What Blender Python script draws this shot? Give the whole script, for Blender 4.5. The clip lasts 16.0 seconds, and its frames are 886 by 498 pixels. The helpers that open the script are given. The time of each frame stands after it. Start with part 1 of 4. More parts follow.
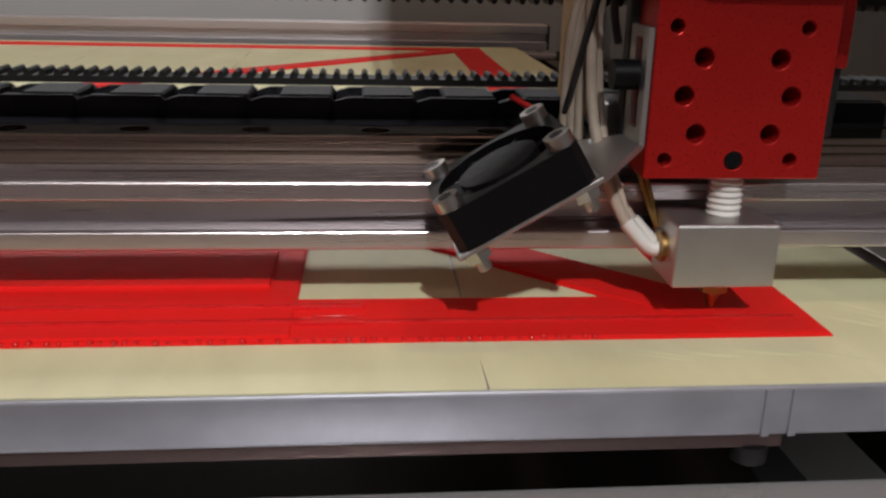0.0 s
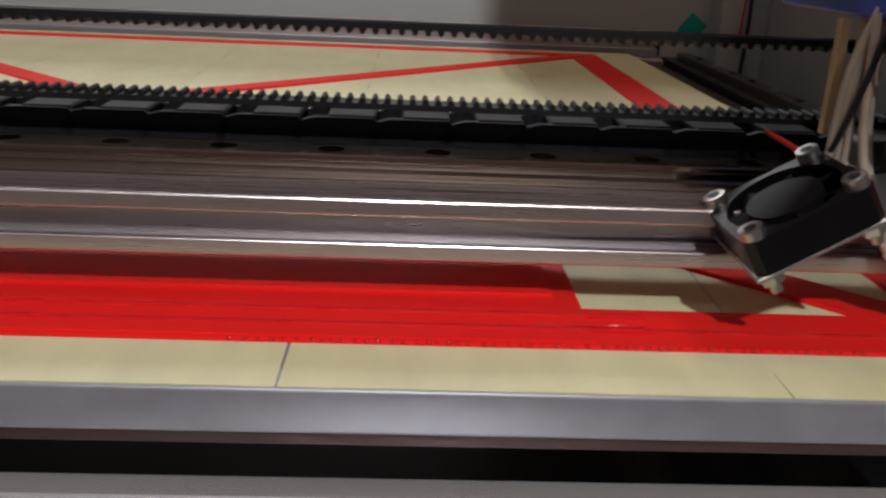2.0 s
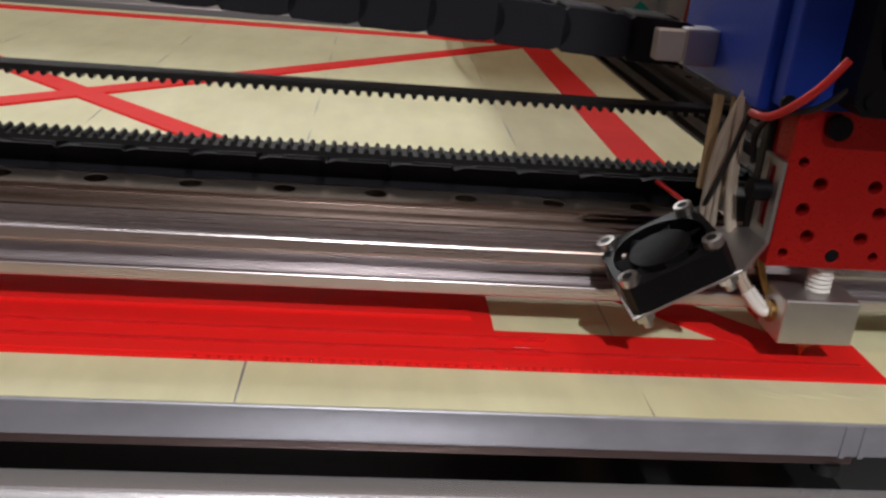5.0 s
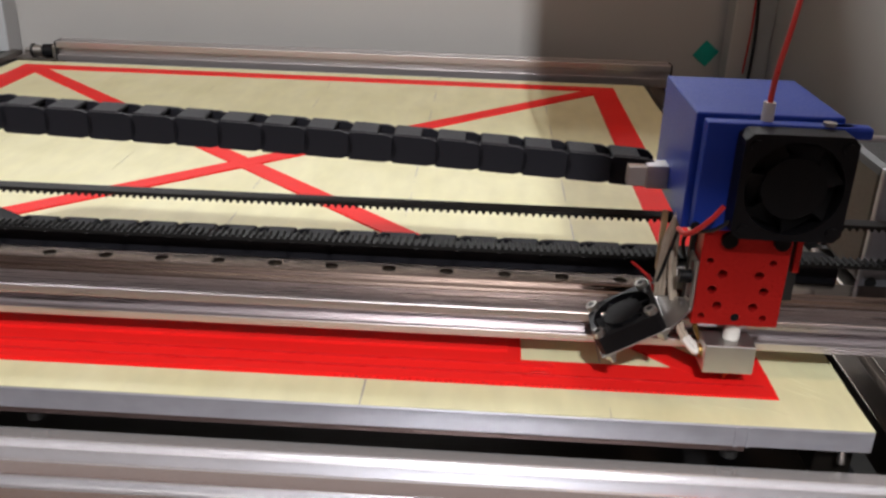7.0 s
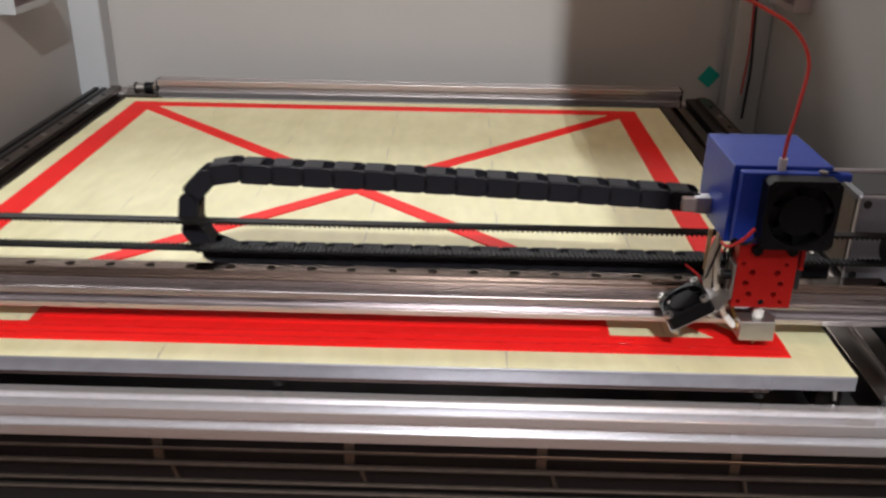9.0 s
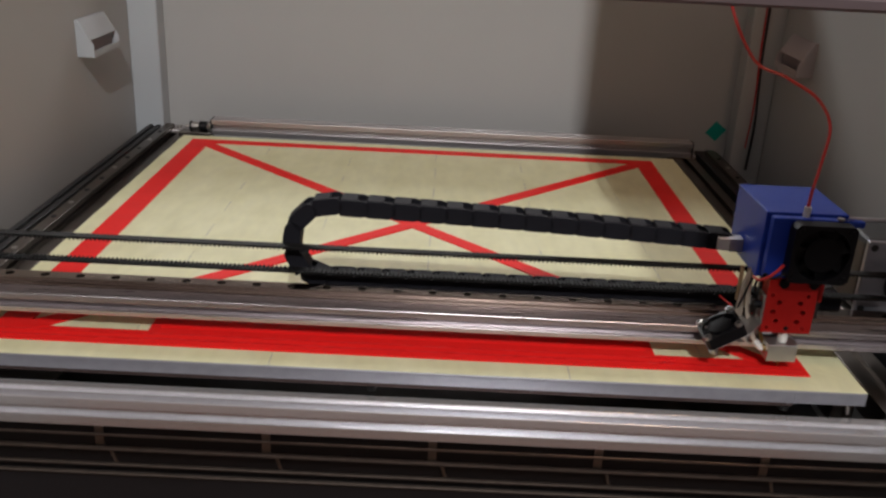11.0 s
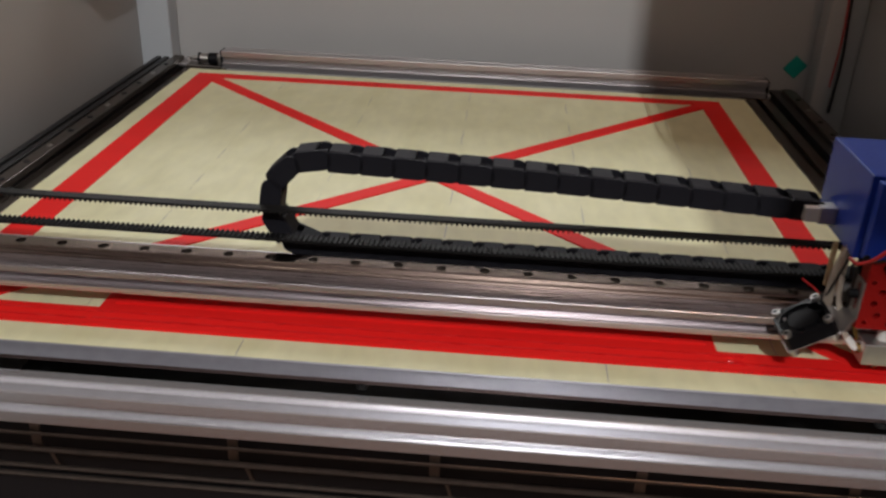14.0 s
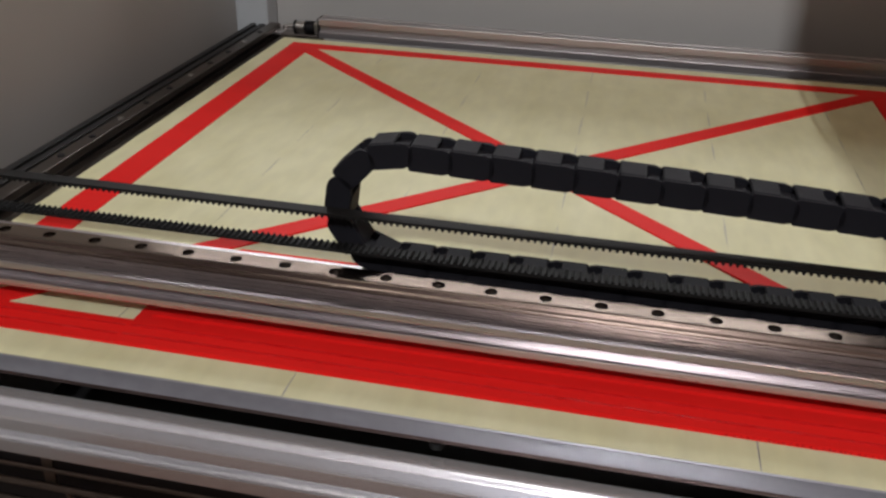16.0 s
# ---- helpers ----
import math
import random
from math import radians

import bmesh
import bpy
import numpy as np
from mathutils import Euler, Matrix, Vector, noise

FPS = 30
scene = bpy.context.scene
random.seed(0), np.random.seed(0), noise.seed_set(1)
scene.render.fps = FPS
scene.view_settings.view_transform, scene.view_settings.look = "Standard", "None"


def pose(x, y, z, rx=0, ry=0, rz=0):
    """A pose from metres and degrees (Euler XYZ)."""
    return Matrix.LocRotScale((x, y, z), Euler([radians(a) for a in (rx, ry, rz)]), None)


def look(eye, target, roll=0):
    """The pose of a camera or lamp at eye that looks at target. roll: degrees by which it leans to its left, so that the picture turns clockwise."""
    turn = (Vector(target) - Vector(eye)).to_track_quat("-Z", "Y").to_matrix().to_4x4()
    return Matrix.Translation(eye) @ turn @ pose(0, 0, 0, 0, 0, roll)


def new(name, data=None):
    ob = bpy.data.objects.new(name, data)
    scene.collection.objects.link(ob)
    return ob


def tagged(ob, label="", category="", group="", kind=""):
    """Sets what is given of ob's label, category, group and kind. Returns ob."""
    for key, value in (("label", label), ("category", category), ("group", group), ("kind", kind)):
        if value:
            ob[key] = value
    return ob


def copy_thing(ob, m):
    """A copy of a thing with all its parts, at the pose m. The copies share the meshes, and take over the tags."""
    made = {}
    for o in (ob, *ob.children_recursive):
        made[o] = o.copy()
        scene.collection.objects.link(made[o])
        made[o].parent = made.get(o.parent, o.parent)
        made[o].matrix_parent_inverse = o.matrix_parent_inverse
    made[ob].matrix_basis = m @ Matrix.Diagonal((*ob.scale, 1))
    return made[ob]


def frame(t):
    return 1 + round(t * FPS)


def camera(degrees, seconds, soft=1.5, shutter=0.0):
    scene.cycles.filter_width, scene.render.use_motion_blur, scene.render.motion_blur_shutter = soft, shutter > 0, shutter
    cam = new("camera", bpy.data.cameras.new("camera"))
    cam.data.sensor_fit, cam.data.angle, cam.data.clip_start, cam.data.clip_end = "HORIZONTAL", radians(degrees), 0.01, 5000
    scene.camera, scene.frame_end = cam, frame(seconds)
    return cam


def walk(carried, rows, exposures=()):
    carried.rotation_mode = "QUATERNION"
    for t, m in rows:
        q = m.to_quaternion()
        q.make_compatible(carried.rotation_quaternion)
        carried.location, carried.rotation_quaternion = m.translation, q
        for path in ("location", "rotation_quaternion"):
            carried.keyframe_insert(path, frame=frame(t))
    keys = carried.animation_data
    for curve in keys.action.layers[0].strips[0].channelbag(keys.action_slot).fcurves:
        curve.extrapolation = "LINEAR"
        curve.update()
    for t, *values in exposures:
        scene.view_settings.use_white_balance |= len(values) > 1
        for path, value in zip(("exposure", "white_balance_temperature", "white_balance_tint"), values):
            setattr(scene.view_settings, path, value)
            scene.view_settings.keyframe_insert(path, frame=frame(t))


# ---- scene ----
cam = camera(52.84, 16.0, soft=2.5, shutter=0.5)
PATH = [
    (0, (-0.0906, -0.1505, 0.0683), (-0.0446, 0.3219, -0.0889), 1.44),
    (0.3, (-0.0949, -0.1568, 0.0693), (-0.0457, 0.3161, -0.0855), 1.94),
    (0.5, (-0.1001, -0.1619, 0.0736), (-0.0546, 0.3106, -0.0833), 1.76),
    (0.7, (-0.1052, -0.1682, 0.0764), (-0.0601, 0.3052, -0.0779), 1.83),
    (1, (-0.1163, -0.1753, 0.0792), (-0.0680, 0.2979, -0.0750), 2.41),
    (1.3, (-0.1286, -0.1733, 0.0798), (-0.0839, 0.3001, -0.0748), 2.45),
    (1.5, (-0.1328, -0.1745, 0.0830), (-0.0990, 0.2982, -0.0764), 2.45),
    (2, (-0.1448, -0.1678, 0.0795), (-0.1224, 0.3042, -0.0840), 2.58),
    (2.5, (-0.1508, -0.1701, 0.0827), (-0.1307, 0.3014, -0.0826), 3.03),
    (2.8, (-0.1525, -0.1732, 0.0838), (-0.1402, 0.2994, -0.0789), 2.42),
    (3, (-0.1482, -0.1752, 0.0861), (-0.1237, 0.2957, -0.0800), 3.74),
    (3.5, (-0.1342, -0.1764, 0.0846), (-0.0800, 0.2932, -0.0784), 4.65),
    (5.8, (-0.1436, -0.2384, 0.1456), (-0.1096, 0.2196, -0.0521), 4.21),
    (6, (-0.1435, -0.2545, 0.1553), (-0.1159, 0.2049, -0.0402), 3.59),
    (6.5, (-0.1323, -0.2918, 0.1757), (-0.1251, 0.1712, -0.0128), 3.10),
    (7, (-0.1263, -0.3114, 0.1962), (-0.1430, 0.1463, -0.0046), 1.89),
    (7.5, (-0.1403, -0.3344, 0.2029), (-0.1610, 0.1221, -0.0000), 1.40),
    (8, (-0.1468, -0.3607, 0.2243), (-0.1601, 0.0963, 0.0218), 0.97),
    (8.5, (-0.1678, -0.3997, 0.2431), (-0.1758, 0.0562, 0.0380), 1.05),
    (9, (-0.1980, -0.4558, 0.2704), (-0.2058, -0.0000, 0.0650), 0.94),
    (9.2, (-0.2102, -0.4722, 0.2783), (-0.2169, -0.0154, 0.0751), 1.05),
    (11.3, (-0.2611, -0.5405, 0.2951), (-0.2547, -0.0755, 0.1116), 3.37),
    (11.5, (-0.2586, -0.5403, 0.2950), (-0.2468, -0.0759, 0.1102), 3.13),
    (12, (-0.2523, -0.5358, 0.2982), (-0.2427, -0.0734, 0.1082), 2.76),
    (12.5, (-0.2374, -0.5222, 0.2965), (-0.2339, -0.0594, 0.1072), 2.51),
    (13, (-0.2402, -0.4950, 0.2897), (-0.2440, -0.0350, 0.0938), 2.36),
    (13.5, (-0.2377, -0.4622, 0.2809), (-0.2493, -0.0069, 0.0744), 2.46),
    (14, (-0.2351, -0.4187, 0.2676), (-0.2613, 0.0301, 0.0488), 2.35),
    (14.5, (-0.2395, -0.3856, 0.2597), (-0.2773, 0.0611, 0.0383), 1.94),
    (15, (-0.2468, -0.3588, 0.2499), (-0.2900, 0.0860, 0.0256), 1.74),
    (15.5, (-0.2427, -0.3256, 0.2425), (-0.3114, 0.1125, 0.0116), 1.12),
    (16, (-0.2413, -0.3126, 0.2396), (-0.3269, 0.1215, 0.0068), 1.74),
]
walk(cam, [(t, look(eye, target, roll)) for t, eye, target, roll in PATH],
     exposures=[(0, -0.08), (0.5, 0.12), (1.2, 0.12), (1.6, -0.04), (2.2, -0.24), (3.7, -0.14), (5.8, -0.06), (6.5, 0.24), (7.0, 0.32), (7.5, 0.08), (8.0, 0.18), (9.2, 0.36), (11.3, -0.30), (12.5, -0.26), (14.5, -0.42), (16, -0.46)])

# ---- light ----
world = bpy.data.worlds.new("world")
scene.world = world
world.use_nodes = True
world.node_tree.nodes["Background"].inputs[0].default_value = (0.62, 0.56, 0.54, 1)
world.node_tree.nodes["Background"].inputs[1].default_value = 0.03


def area_lamp(name, eye, target, sx, sy, watts, colour):
    data = bpy.data.lights.new(name, "AREA")
    data.shape, data.size, data.size_y, data.energy, data.color = "RECTANGLE", sx, sy, watts, colour
    ob = new(name, data)
    ob.matrix_world = look(eye, target)
    return ob


LAMP_KEY = (-0.078, -2.00, 1.95)
LAMP_ROOM = (-0.65, 1.85, 1.42)
# unseen fill lamp behind the viewpoint, added to brighten the front faces
FILL_FRONT = (-0.90, -1.50, 2.20)
LAMP_SIDE = (0.30, 0.04, 1.80)
area_lamp("key_lamp_light", LAMP_KEY, (-0.078, 0.25, 0.0), 0.03, 0.16, 84, (1.0, 0.985, 0.995))
area_lamp("room_lamp_light", LAMP_ROOM, (-0.60, 0.1, 0.0), 2.20, 0.36, 28, (0.99, 0.985, 1.0))
area_lamp("front_fill_light", FILL_FRONT, (-0.60, -0.6, 0.0), 0.50, 0.50, 7, (1.0, 0.93, 0.88))
area_lamp("side_lamp_light", LAMP_SIDE, (-0.1, 0.1, 0.0), 0.14, 0.14, 4.6, (1.0, 0.60, 0.37))

# ---- helpers for building ----


def part(name, bm, material, parent=None, label=""):
    mesh = bpy.data.meshes.new(name)
    bm.normal_update()
    bm.to_mesh(mesh)
    bm.free()
    mesh.materials.append(material)
    ob = new(name, mesh)
    if parent is not None:
        ob.parent = parent
    if label:
        ob["label"] = label
    return ob


def thing(name, label, category, group="", kind=""):
    return tagged(new(name), label, category, group, kind)


def smooth(ob, angle=35):
    mesh = ob.data
    for p in mesh.polygons:
        p.use_smooth = True
    mesh.set_sharp_from_angle(angle=radians(angle))
    return ob


def add_box(bm, x0, x1, y0, y1, z0, z1, bevel=0.0, segments=2, m=None):
    made = bmesh.ops.create_cube(bm, size=1.0)["verts"]
    for v in made:
        v.co = Vector(((x0 + x1) / 2 + v.co.x * (x1 - x0), (y0 + y1) / 2 + v.co.y * (y1 - y0), (z0 + z1) / 2 + v.co.z * (z1 - z0)))
    if bevel > 0:
        edges = list({e for v in made for e in v.link_edges})
        out = bmesh.ops.bevel(bm, geom=edges, offset=bevel, segments=segments, affect="EDGES", profile=0.5)
        made = list({v for f in out["faces"] for v in f.verts} | {v for v in made if v.is_valid})
    if m is not None:
        bmesh.ops.transform(bm, matrix=m, verts=[v for v in made if v.is_valid])
    return made


def box(name, x0, x1, y0, y1, z0, z1, material, parent=None, bevel=0.0, label="", m=None, segments=2):
    bm = bmesh.new()
    add_box(bm, x0, x1, y0, y1, z0, z1, bevel, segments, m)
    return part(name, bm, material, parent, label)


def add_cyl(bm, p, q, r, r2=None, n=20, caps=True):
    p, q = Vector(p), Vector(q)
    axis = q - p
    turn = axis.to_track_quat("Z", "Y").to_matrix().to_4x4()
    m = Matrix.Translation((p + q) / 2) @ turn
    bmesh.ops.create_cone(bm, cap_ends=caps, cap_tris=False, segments=n, radius1=r, radius2=r if r2 is None else r2, depth=axis.length, matrix=m)


def cyl(name, p, q, r, material, parent=None, r2=None, n=20, label=""):
    bm = bmesh.new()
    add_cyl(bm, p, q, r, r2, n)
    return smooth(part(name, bm, material, parent, label))


def extrude_profile(bm, pts, a, b, axis="x"):
    """A closed outline (u, v) drawn out from a to b; for x the outline lies in y, z, for y in x, z, for z in x, y."""
    def at(u, v, w):
        return {"x": (w, u, v), "y": (u, w, v), "z": (u, v, w)}[axis]
    lo = [bm.verts.new(at(u, v, a)) for u, v in pts]
    hi = [bm.verts.new(at(u, v, b)) for u, v in pts]
    n = len(pts)
    for i in range(n):
        bm.faces.new((lo[i], lo[(i + 1) % n], hi[(i + 1) % n], hi[i]))
    bm.faces.new(lo)
    bm.faces.new(hi)
    bmesh.ops.recalc_face_normals(bm, faces=bm.faces)


def tube(name, pts, r, material, parent=None, label="", steps=10, sides=10):
    """A round cord through the points."""
    P = [Vector(p) for p in pts]
    path = []
    for i in range(len(P) - 1):
        p0, p1, p2, p3 = P[max(i - 1, 0)], P[i], P[i + 1], P[min(i + 2, len(P) - 1)]
        for s in range(steps):
            t = s / steps
            path.append(0.5 * ((2 * p1) + (p2 - p0) * t + (2 * p0 - 5 * p1 + 4 * p2 - p3) * t * t + (3 * p1 - p0 - 3 * p2 + p3) * t ** 3))
    path.append(P[-1])
    bm = bmesh.new()
    rings, side = [], None
    for i, c in enumerate(path):
        d = (path[min(i + 1, len(path) - 1)] - path[max(i - 1, 0)]).normalized()
        if side is None:
            side = d.orthogonal().normalized()
        side = (side - d * side.dot(d)).normalized()
        up = d.cross(side)
        rings.append([bm.verts.new(c + r * (math.cos(2 * math.pi * k / sides) * side + math.sin(2 * math.pi * k / sides) * up)) for k in range(sides)])
    for a, b in zip(rings, rings[1:]):
        for k in range(sides):
            bm.faces.new((a[k], a[(k + 1) % sides], b[(k + 1) % sides], b[k]))
    bm.faces.new(rings[0][::-1])
    bm.faces.new(rings[-1])
    bmesh.ops.recalc_face_normals(bm, faces=bm.faces)
    return smooth(part(name, bm, material, parent, label), 60)


def cut(ob, tools):
    """Takes the shapes of the tool meshes out of ob, once and for all."""
    for tool in tools:
        mod = ob.modifiers.new("cut", "BOOLEAN")
        mod.object, mod.operation, mod.solver = tool, "DIFFERENCE", "EXACT"
    done = bpy.data.meshes.new_from_object(ob.evaluated_get(bpy.context.evaluated_depsgraph_get()))
    ob.modifiers.clear()
    ob.data = done
    for tool in tools:
        bpy.data.objects.remove(tool)
    return ob


def holes(name, spots, r, y0, y1, n=20):
    bm = bmesh.new()
    for x, z in spots:
        add_cyl(bm, (x, y0, z), (x, y1, z), r, n=n)
    return part(name, bm, MAT["black"])


# ---- materials ----
MAT = {}


def material(name, base, rough=0.5, metal=0.0, dark=None, scale=40.0, amount=0.5, stretch=(1, 1, 1), bump=0.0, bump_scale=400.0, bump_stretch=None,
             rough_var=0.1, coat=0.0, speck=None, speck_scale=300.0, spec=0.5, fine=0.0, brushed=0.0):
    """A surface with a slow stain and a fine grain, both in metres of the object's own space."""
    mat = bpy.data.materials.new(name)
    mat.use_nodes = True
    tree = mat.node_tree
    N, L = tree.nodes, tree.links
    bsdf = N["Principled BSDF"]
    coord = N.new("ShaderNodeTexCoord")
    mapping = N.new("ShaderNodeMapping")
    mapping.inputs["Scale"].default_value = stretch
    L.new(coord.outputs["Object"], mapping.inputs[0])
    slow = N.new("ShaderNodeTexNoise")
    slow.inputs["Scale"].default_value, slow.inputs["Detail"].default_value = scale, 5
    L.new(mapping.outputs[0], slow.inputs["Vector"])
    ramp = N.new("ShaderNodeValToRGB")
    ramp.color_ramp.elements[0].position, ramp.color_ramp.elements[1].position = 0.5 - amount / 2, 0.5 + amount / 2
    d = dark or tuple(c * 0.72 for c in base)
    ramp.color_ramp.elements[0].color, ramp.color_ramp.elements[1].color = (*d, 1), (*base, 1)
    L.new(slow.outputs["Fac"], ramp.inputs[0])
    colour = ramp.outputs[0]
    grain = N.new("ShaderNodeTexNoise")
    grain.inputs["Scale"].default_value, grain.inputs["Detail"].default_value = bump_scale, 3
    if bump_stretch:
        m2 = N.new("ShaderNodeMapping")
        m2.inputs["Scale"].default_value = bump_stretch
        L.new(coord.outputs["Object"], m2.inputs[0])
        L.new(m2.outputs[0], grain.inputs["Vector"])
    else:
        L.new(coord.outputs["Object"], grain.inputs["Vector"])
    if fine > 0:
        mix = N.new("ShaderNodeMix")
        mix.data_type, mix.blend_type = "RGBA", "MULTIPLY"
        mix.inputs[0].default_value = fine
        L.new(colour, mix.inputs["A"])
        L.new(grain.outputs["Fac"], mix.inputs["B"])
        colour = mix.outputs["Result"]
    if speck:
        vor = N.new("ShaderNodeTexNoise")
        vor.inputs["Scale"].default_value, vor.inputs["Detail"].default_value = speck_scale, 2
        L.new(mapping.outputs[0], vor.inputs["Vector"])
        thr = N.new("ShaderNodeMapRange")
        thr.inputs["From Min"].default_value, thr.inputs["From Max"].default_value = 0.66, 0.72
        L.new(vor.outputs["Fac"], thr.inputs["Value"])
        mx = N.new("ShaderNodeMix")
        mx.data_type = "RGBA"
        L.new(thr.outputs[0], mx.inputs[0])
        L.new(colour, mx.inputs["A"])
        mx.inputs["B"].default_value = (*speck, 1)
        colour = mx.outputs["Result"]
    L.new(colour, bsdf.inputs["Base Color"])
    rr = N.new("ShaderNodeMapRange")
    rr.inputs["To Min"].default_value, rr.inputs["To Max"].default_value = max(rough - rough_var, 0.02), min(rough + rough_var, 1.0)
    L.new(grain.outputs["Fac"], rr.inputs["Value"])
    L.new(rr.outputs[0], bsdf.inputs["Roughness"])
    bsdf.inputs["Metallic"].default_value = metal
    bsdf.inputs["Specular IOR Level"].default_value = spec
    bsdf.inputs["Coat Weight"].default_value = coat
    if brushed > 0:
        grainline = N.new("ShaderNodeTangent")
        grainline.direction_type, grainline.axis = "RADIAL", "X"
        bsdf.inputs["Anisotropic"].default_value = brushed
        L.new(grainline.outputs[0], bsdf.inputs["Tangent"])
    if bump > 0:
        b = N.new("ShaderNodeBump")
        b.inputs["Strength"].default_value, b.inputs["Distance"].default_value = bump, 0.0004
        L.new(grain.outputs["Fac"], b.inputs["Height"])
        L.new(b.outputs[0], bsdf.inputs["Normal"])
    MAT[name] = mat
    return mat


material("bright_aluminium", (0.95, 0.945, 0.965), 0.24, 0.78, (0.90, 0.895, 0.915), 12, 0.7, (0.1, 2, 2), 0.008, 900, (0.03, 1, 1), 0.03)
material("tray_steel", (0.30, 0.25, 0.21), 0.40, 0.95, (0.20, 0.165, 0.14), 120, 0.6, bump=0.05, bump_scale=1500)
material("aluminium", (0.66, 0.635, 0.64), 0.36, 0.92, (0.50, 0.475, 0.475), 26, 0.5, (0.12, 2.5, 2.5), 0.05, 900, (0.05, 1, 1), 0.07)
material("beam_aluminium", (0.60, 0.555, 0.565), 0.28, 0.90, (0.53, 0.49, 0.50), 16, 0.6, (0.08, 2.5, 2.5), 0.008, 900, (0.03, 1, 1), 0.03, speck=(0.17, 0.14, 0.13), speck_scale=110)
material("bracket_metal", (0.60, 0.59, 0.58), 0.42, 1.0, (0.52, 0.51, 0.50), 90, 0.6, bump=0.06, bump_scale=1500)
material("mill_aluminium", (0.41, 0.42, 0.465), 0.40, 0.58, (0.32, 0.325, 0.365), 26, 0.5, (0.4, 1, 3), 0.12, 260, (0.5, 1, 0.6), 0.12, fine=0.28, brushed=0.4)
material("carrier_metal", (0.13, 0.095, 0.09), 0.5, 1.0, (0.09, 0.065, 0.06), 30, 0.6, (0.3, 1, 1))
# the brown that the side bars reflect is mixed into this base colour
material("browned_aluminium", (0.20, 0.175, 0.155), 0.36, 1.0, (0.11, 0.096, 0.086), 20, 0.6, (2, 0.3, 2), 0.1, 700, (1, 0.05, 1), 0.1)
material("rail_steel", (0.36, 0.295, 0.25), 0.15, 1.0, (0.27, 0.21, 0.175), 20, 0.6, (0.3, 2, 2), 0.05, 900, (0.05, 1, 1), 0.05)
material("steel", (0.56, 0.54, 0.51), 0.36, 1.0, (0.44, 0.42, 0.40), 200, 0.6, bump=0.05, bump_scale=1500)
material("block_aluminium", (0.62, 0.61, 0.60), 0.45, 1.0, (0.55, 0.54, 0.53), 120, 0.6, bump=0.12, bump_scale=2500, rough_var=0.08)
material("tape", (0.79, 0.785, 0.52), 0.48, 0.0, (0.70, 0.69, 0.42), 34, 0.45, (1, 0.6, 1), 0.5, 110, (1, 0.3, 1), 0.16, fine=0.22, spec=0.3)
material("red_print", (0.82, 0.020, 0.017), 0.44, 0.0, (0.70, 0.011, 0.011), 24, 0.6, (0.25, 1, 1), 0.2, 900, (0.02, 1, 1), 0.1, spec=0.11)
material("red_bead", (0.66, 0.012, 0.014), 0.28, 0.0, (0.58, 0.008, 0.010), 40, 0.6, (0.2, 1, 1), 0.1, 900, (0.05, 1, 1), 0.08, spec=0.4)
material("red_wet", (0.66, 0.012, 0.014), 0.20, 0.0, (0.58, 0.008, 0.010), 40, 0.6, rough_var=0.06, spec=0.5)
material("red_anodised", (0.60, 0.020, 0.017), 0.30, 0.55, (0.50, 0.015, 0.013), 60, 0.6, bump=0.03, bump_scale=1800)
material("blue_case", (0.013, 0.050, 0.40), 0.44, 0.0, (0.010, 0.040, 0.33), 40, 0.6, bump=0.06, bump_scale=900, spec=0.3)
material("black", (0.012, 0.012, 0.013), 0.5, 0.0, (0.008, 0.008, 0.009), 60, 0.6, bump=0.1, bump_scale=900)
material("black_gloss", (0.0065, 0.0065, 0.008), 0.40, 0.0, (0.003, 0.003, 0.004), 60, 0.6, bump=0.02, bump_scale=1200, spec=0.2)
material("rubber", (0.007, 0.007, 0.007), 0.6, 0.0, (0.005, 0.005, 0.005), 80, 0.6, bump=0.1, bump_scale=1500, spec=0.25)
material("chain_plastic", (0.014, 0.014, 0.018), 0.58, 0.0, (0.010, 0.010, 0.013), 50, 0.6, bump=0.15, bump_scale=1200, spec=0.12)
material("fan_black", (0.004, 0.004, 0.005), 0.55, 0.0, (0.003, 0.003, 0.0035), 60, 0.6, spec=0.18)
material("fan_shell", (0.0035, 0.0035, 0.0045), 0.36, 0.0, (0.0025, 0.0025, 0.0035), 60, 0.6, bump=0.02, bump_scale=1200, spec=0.25)
material("white_plastic", (0.72, 0.70, 0.66), 0.5, 0.0, (0.62, 0.60, 0.56), 90, 0.6, bump=0.05)
material("wire_white", (0.50, 0.43, 0.35), 0.7, 0.0, (0.38, 0.30, 0.23), 160, 0.6, bump=0.3, bump_scale=2500)
material("wire_red", (0.60, 0.02, 0.02), 0.4)
material("filament", (0.62, 0.05, 0.04), 0.30, 0.0, (0.5, 0.03, 0.03), 60, 0.5)
material("brass", (0.46, 0.29, 0.10), 0.40, 1.0, (0.28, 0.17, 0.06), 300, 0.6)
material("plywood", (0.62, 0.45, 0.26), 0.6, 0.0, (0.50, 0.34, 0.18), 60, 0.6, (1, 1, 0.15), 0.2, 500)
material("wall_paint", (0.41, 0.41, 0.40), 0.5, 0.0, (0.365, 0.363, 0.352), 5, 0.6, bump=0.06, bump_scale=500, fine=0.05)
material("pillar_paint", (0.43, 0.46, 0.48), 0.5, 0.0, (0.39, 0.42, 0.44), 6, 0.6, bump=0.05, bump_scale=500)
material("header_paint", (0.20, 0.155, 0.16), 0.5, 0.0, (0.17, 0.13, 0.135), 8, 0.6, bump=0.05)
material("room_paint", (0.42, 0.36, 0.355), 0.8, 0.0, (0.36, 0.31, 0.30), 2, 0.6)
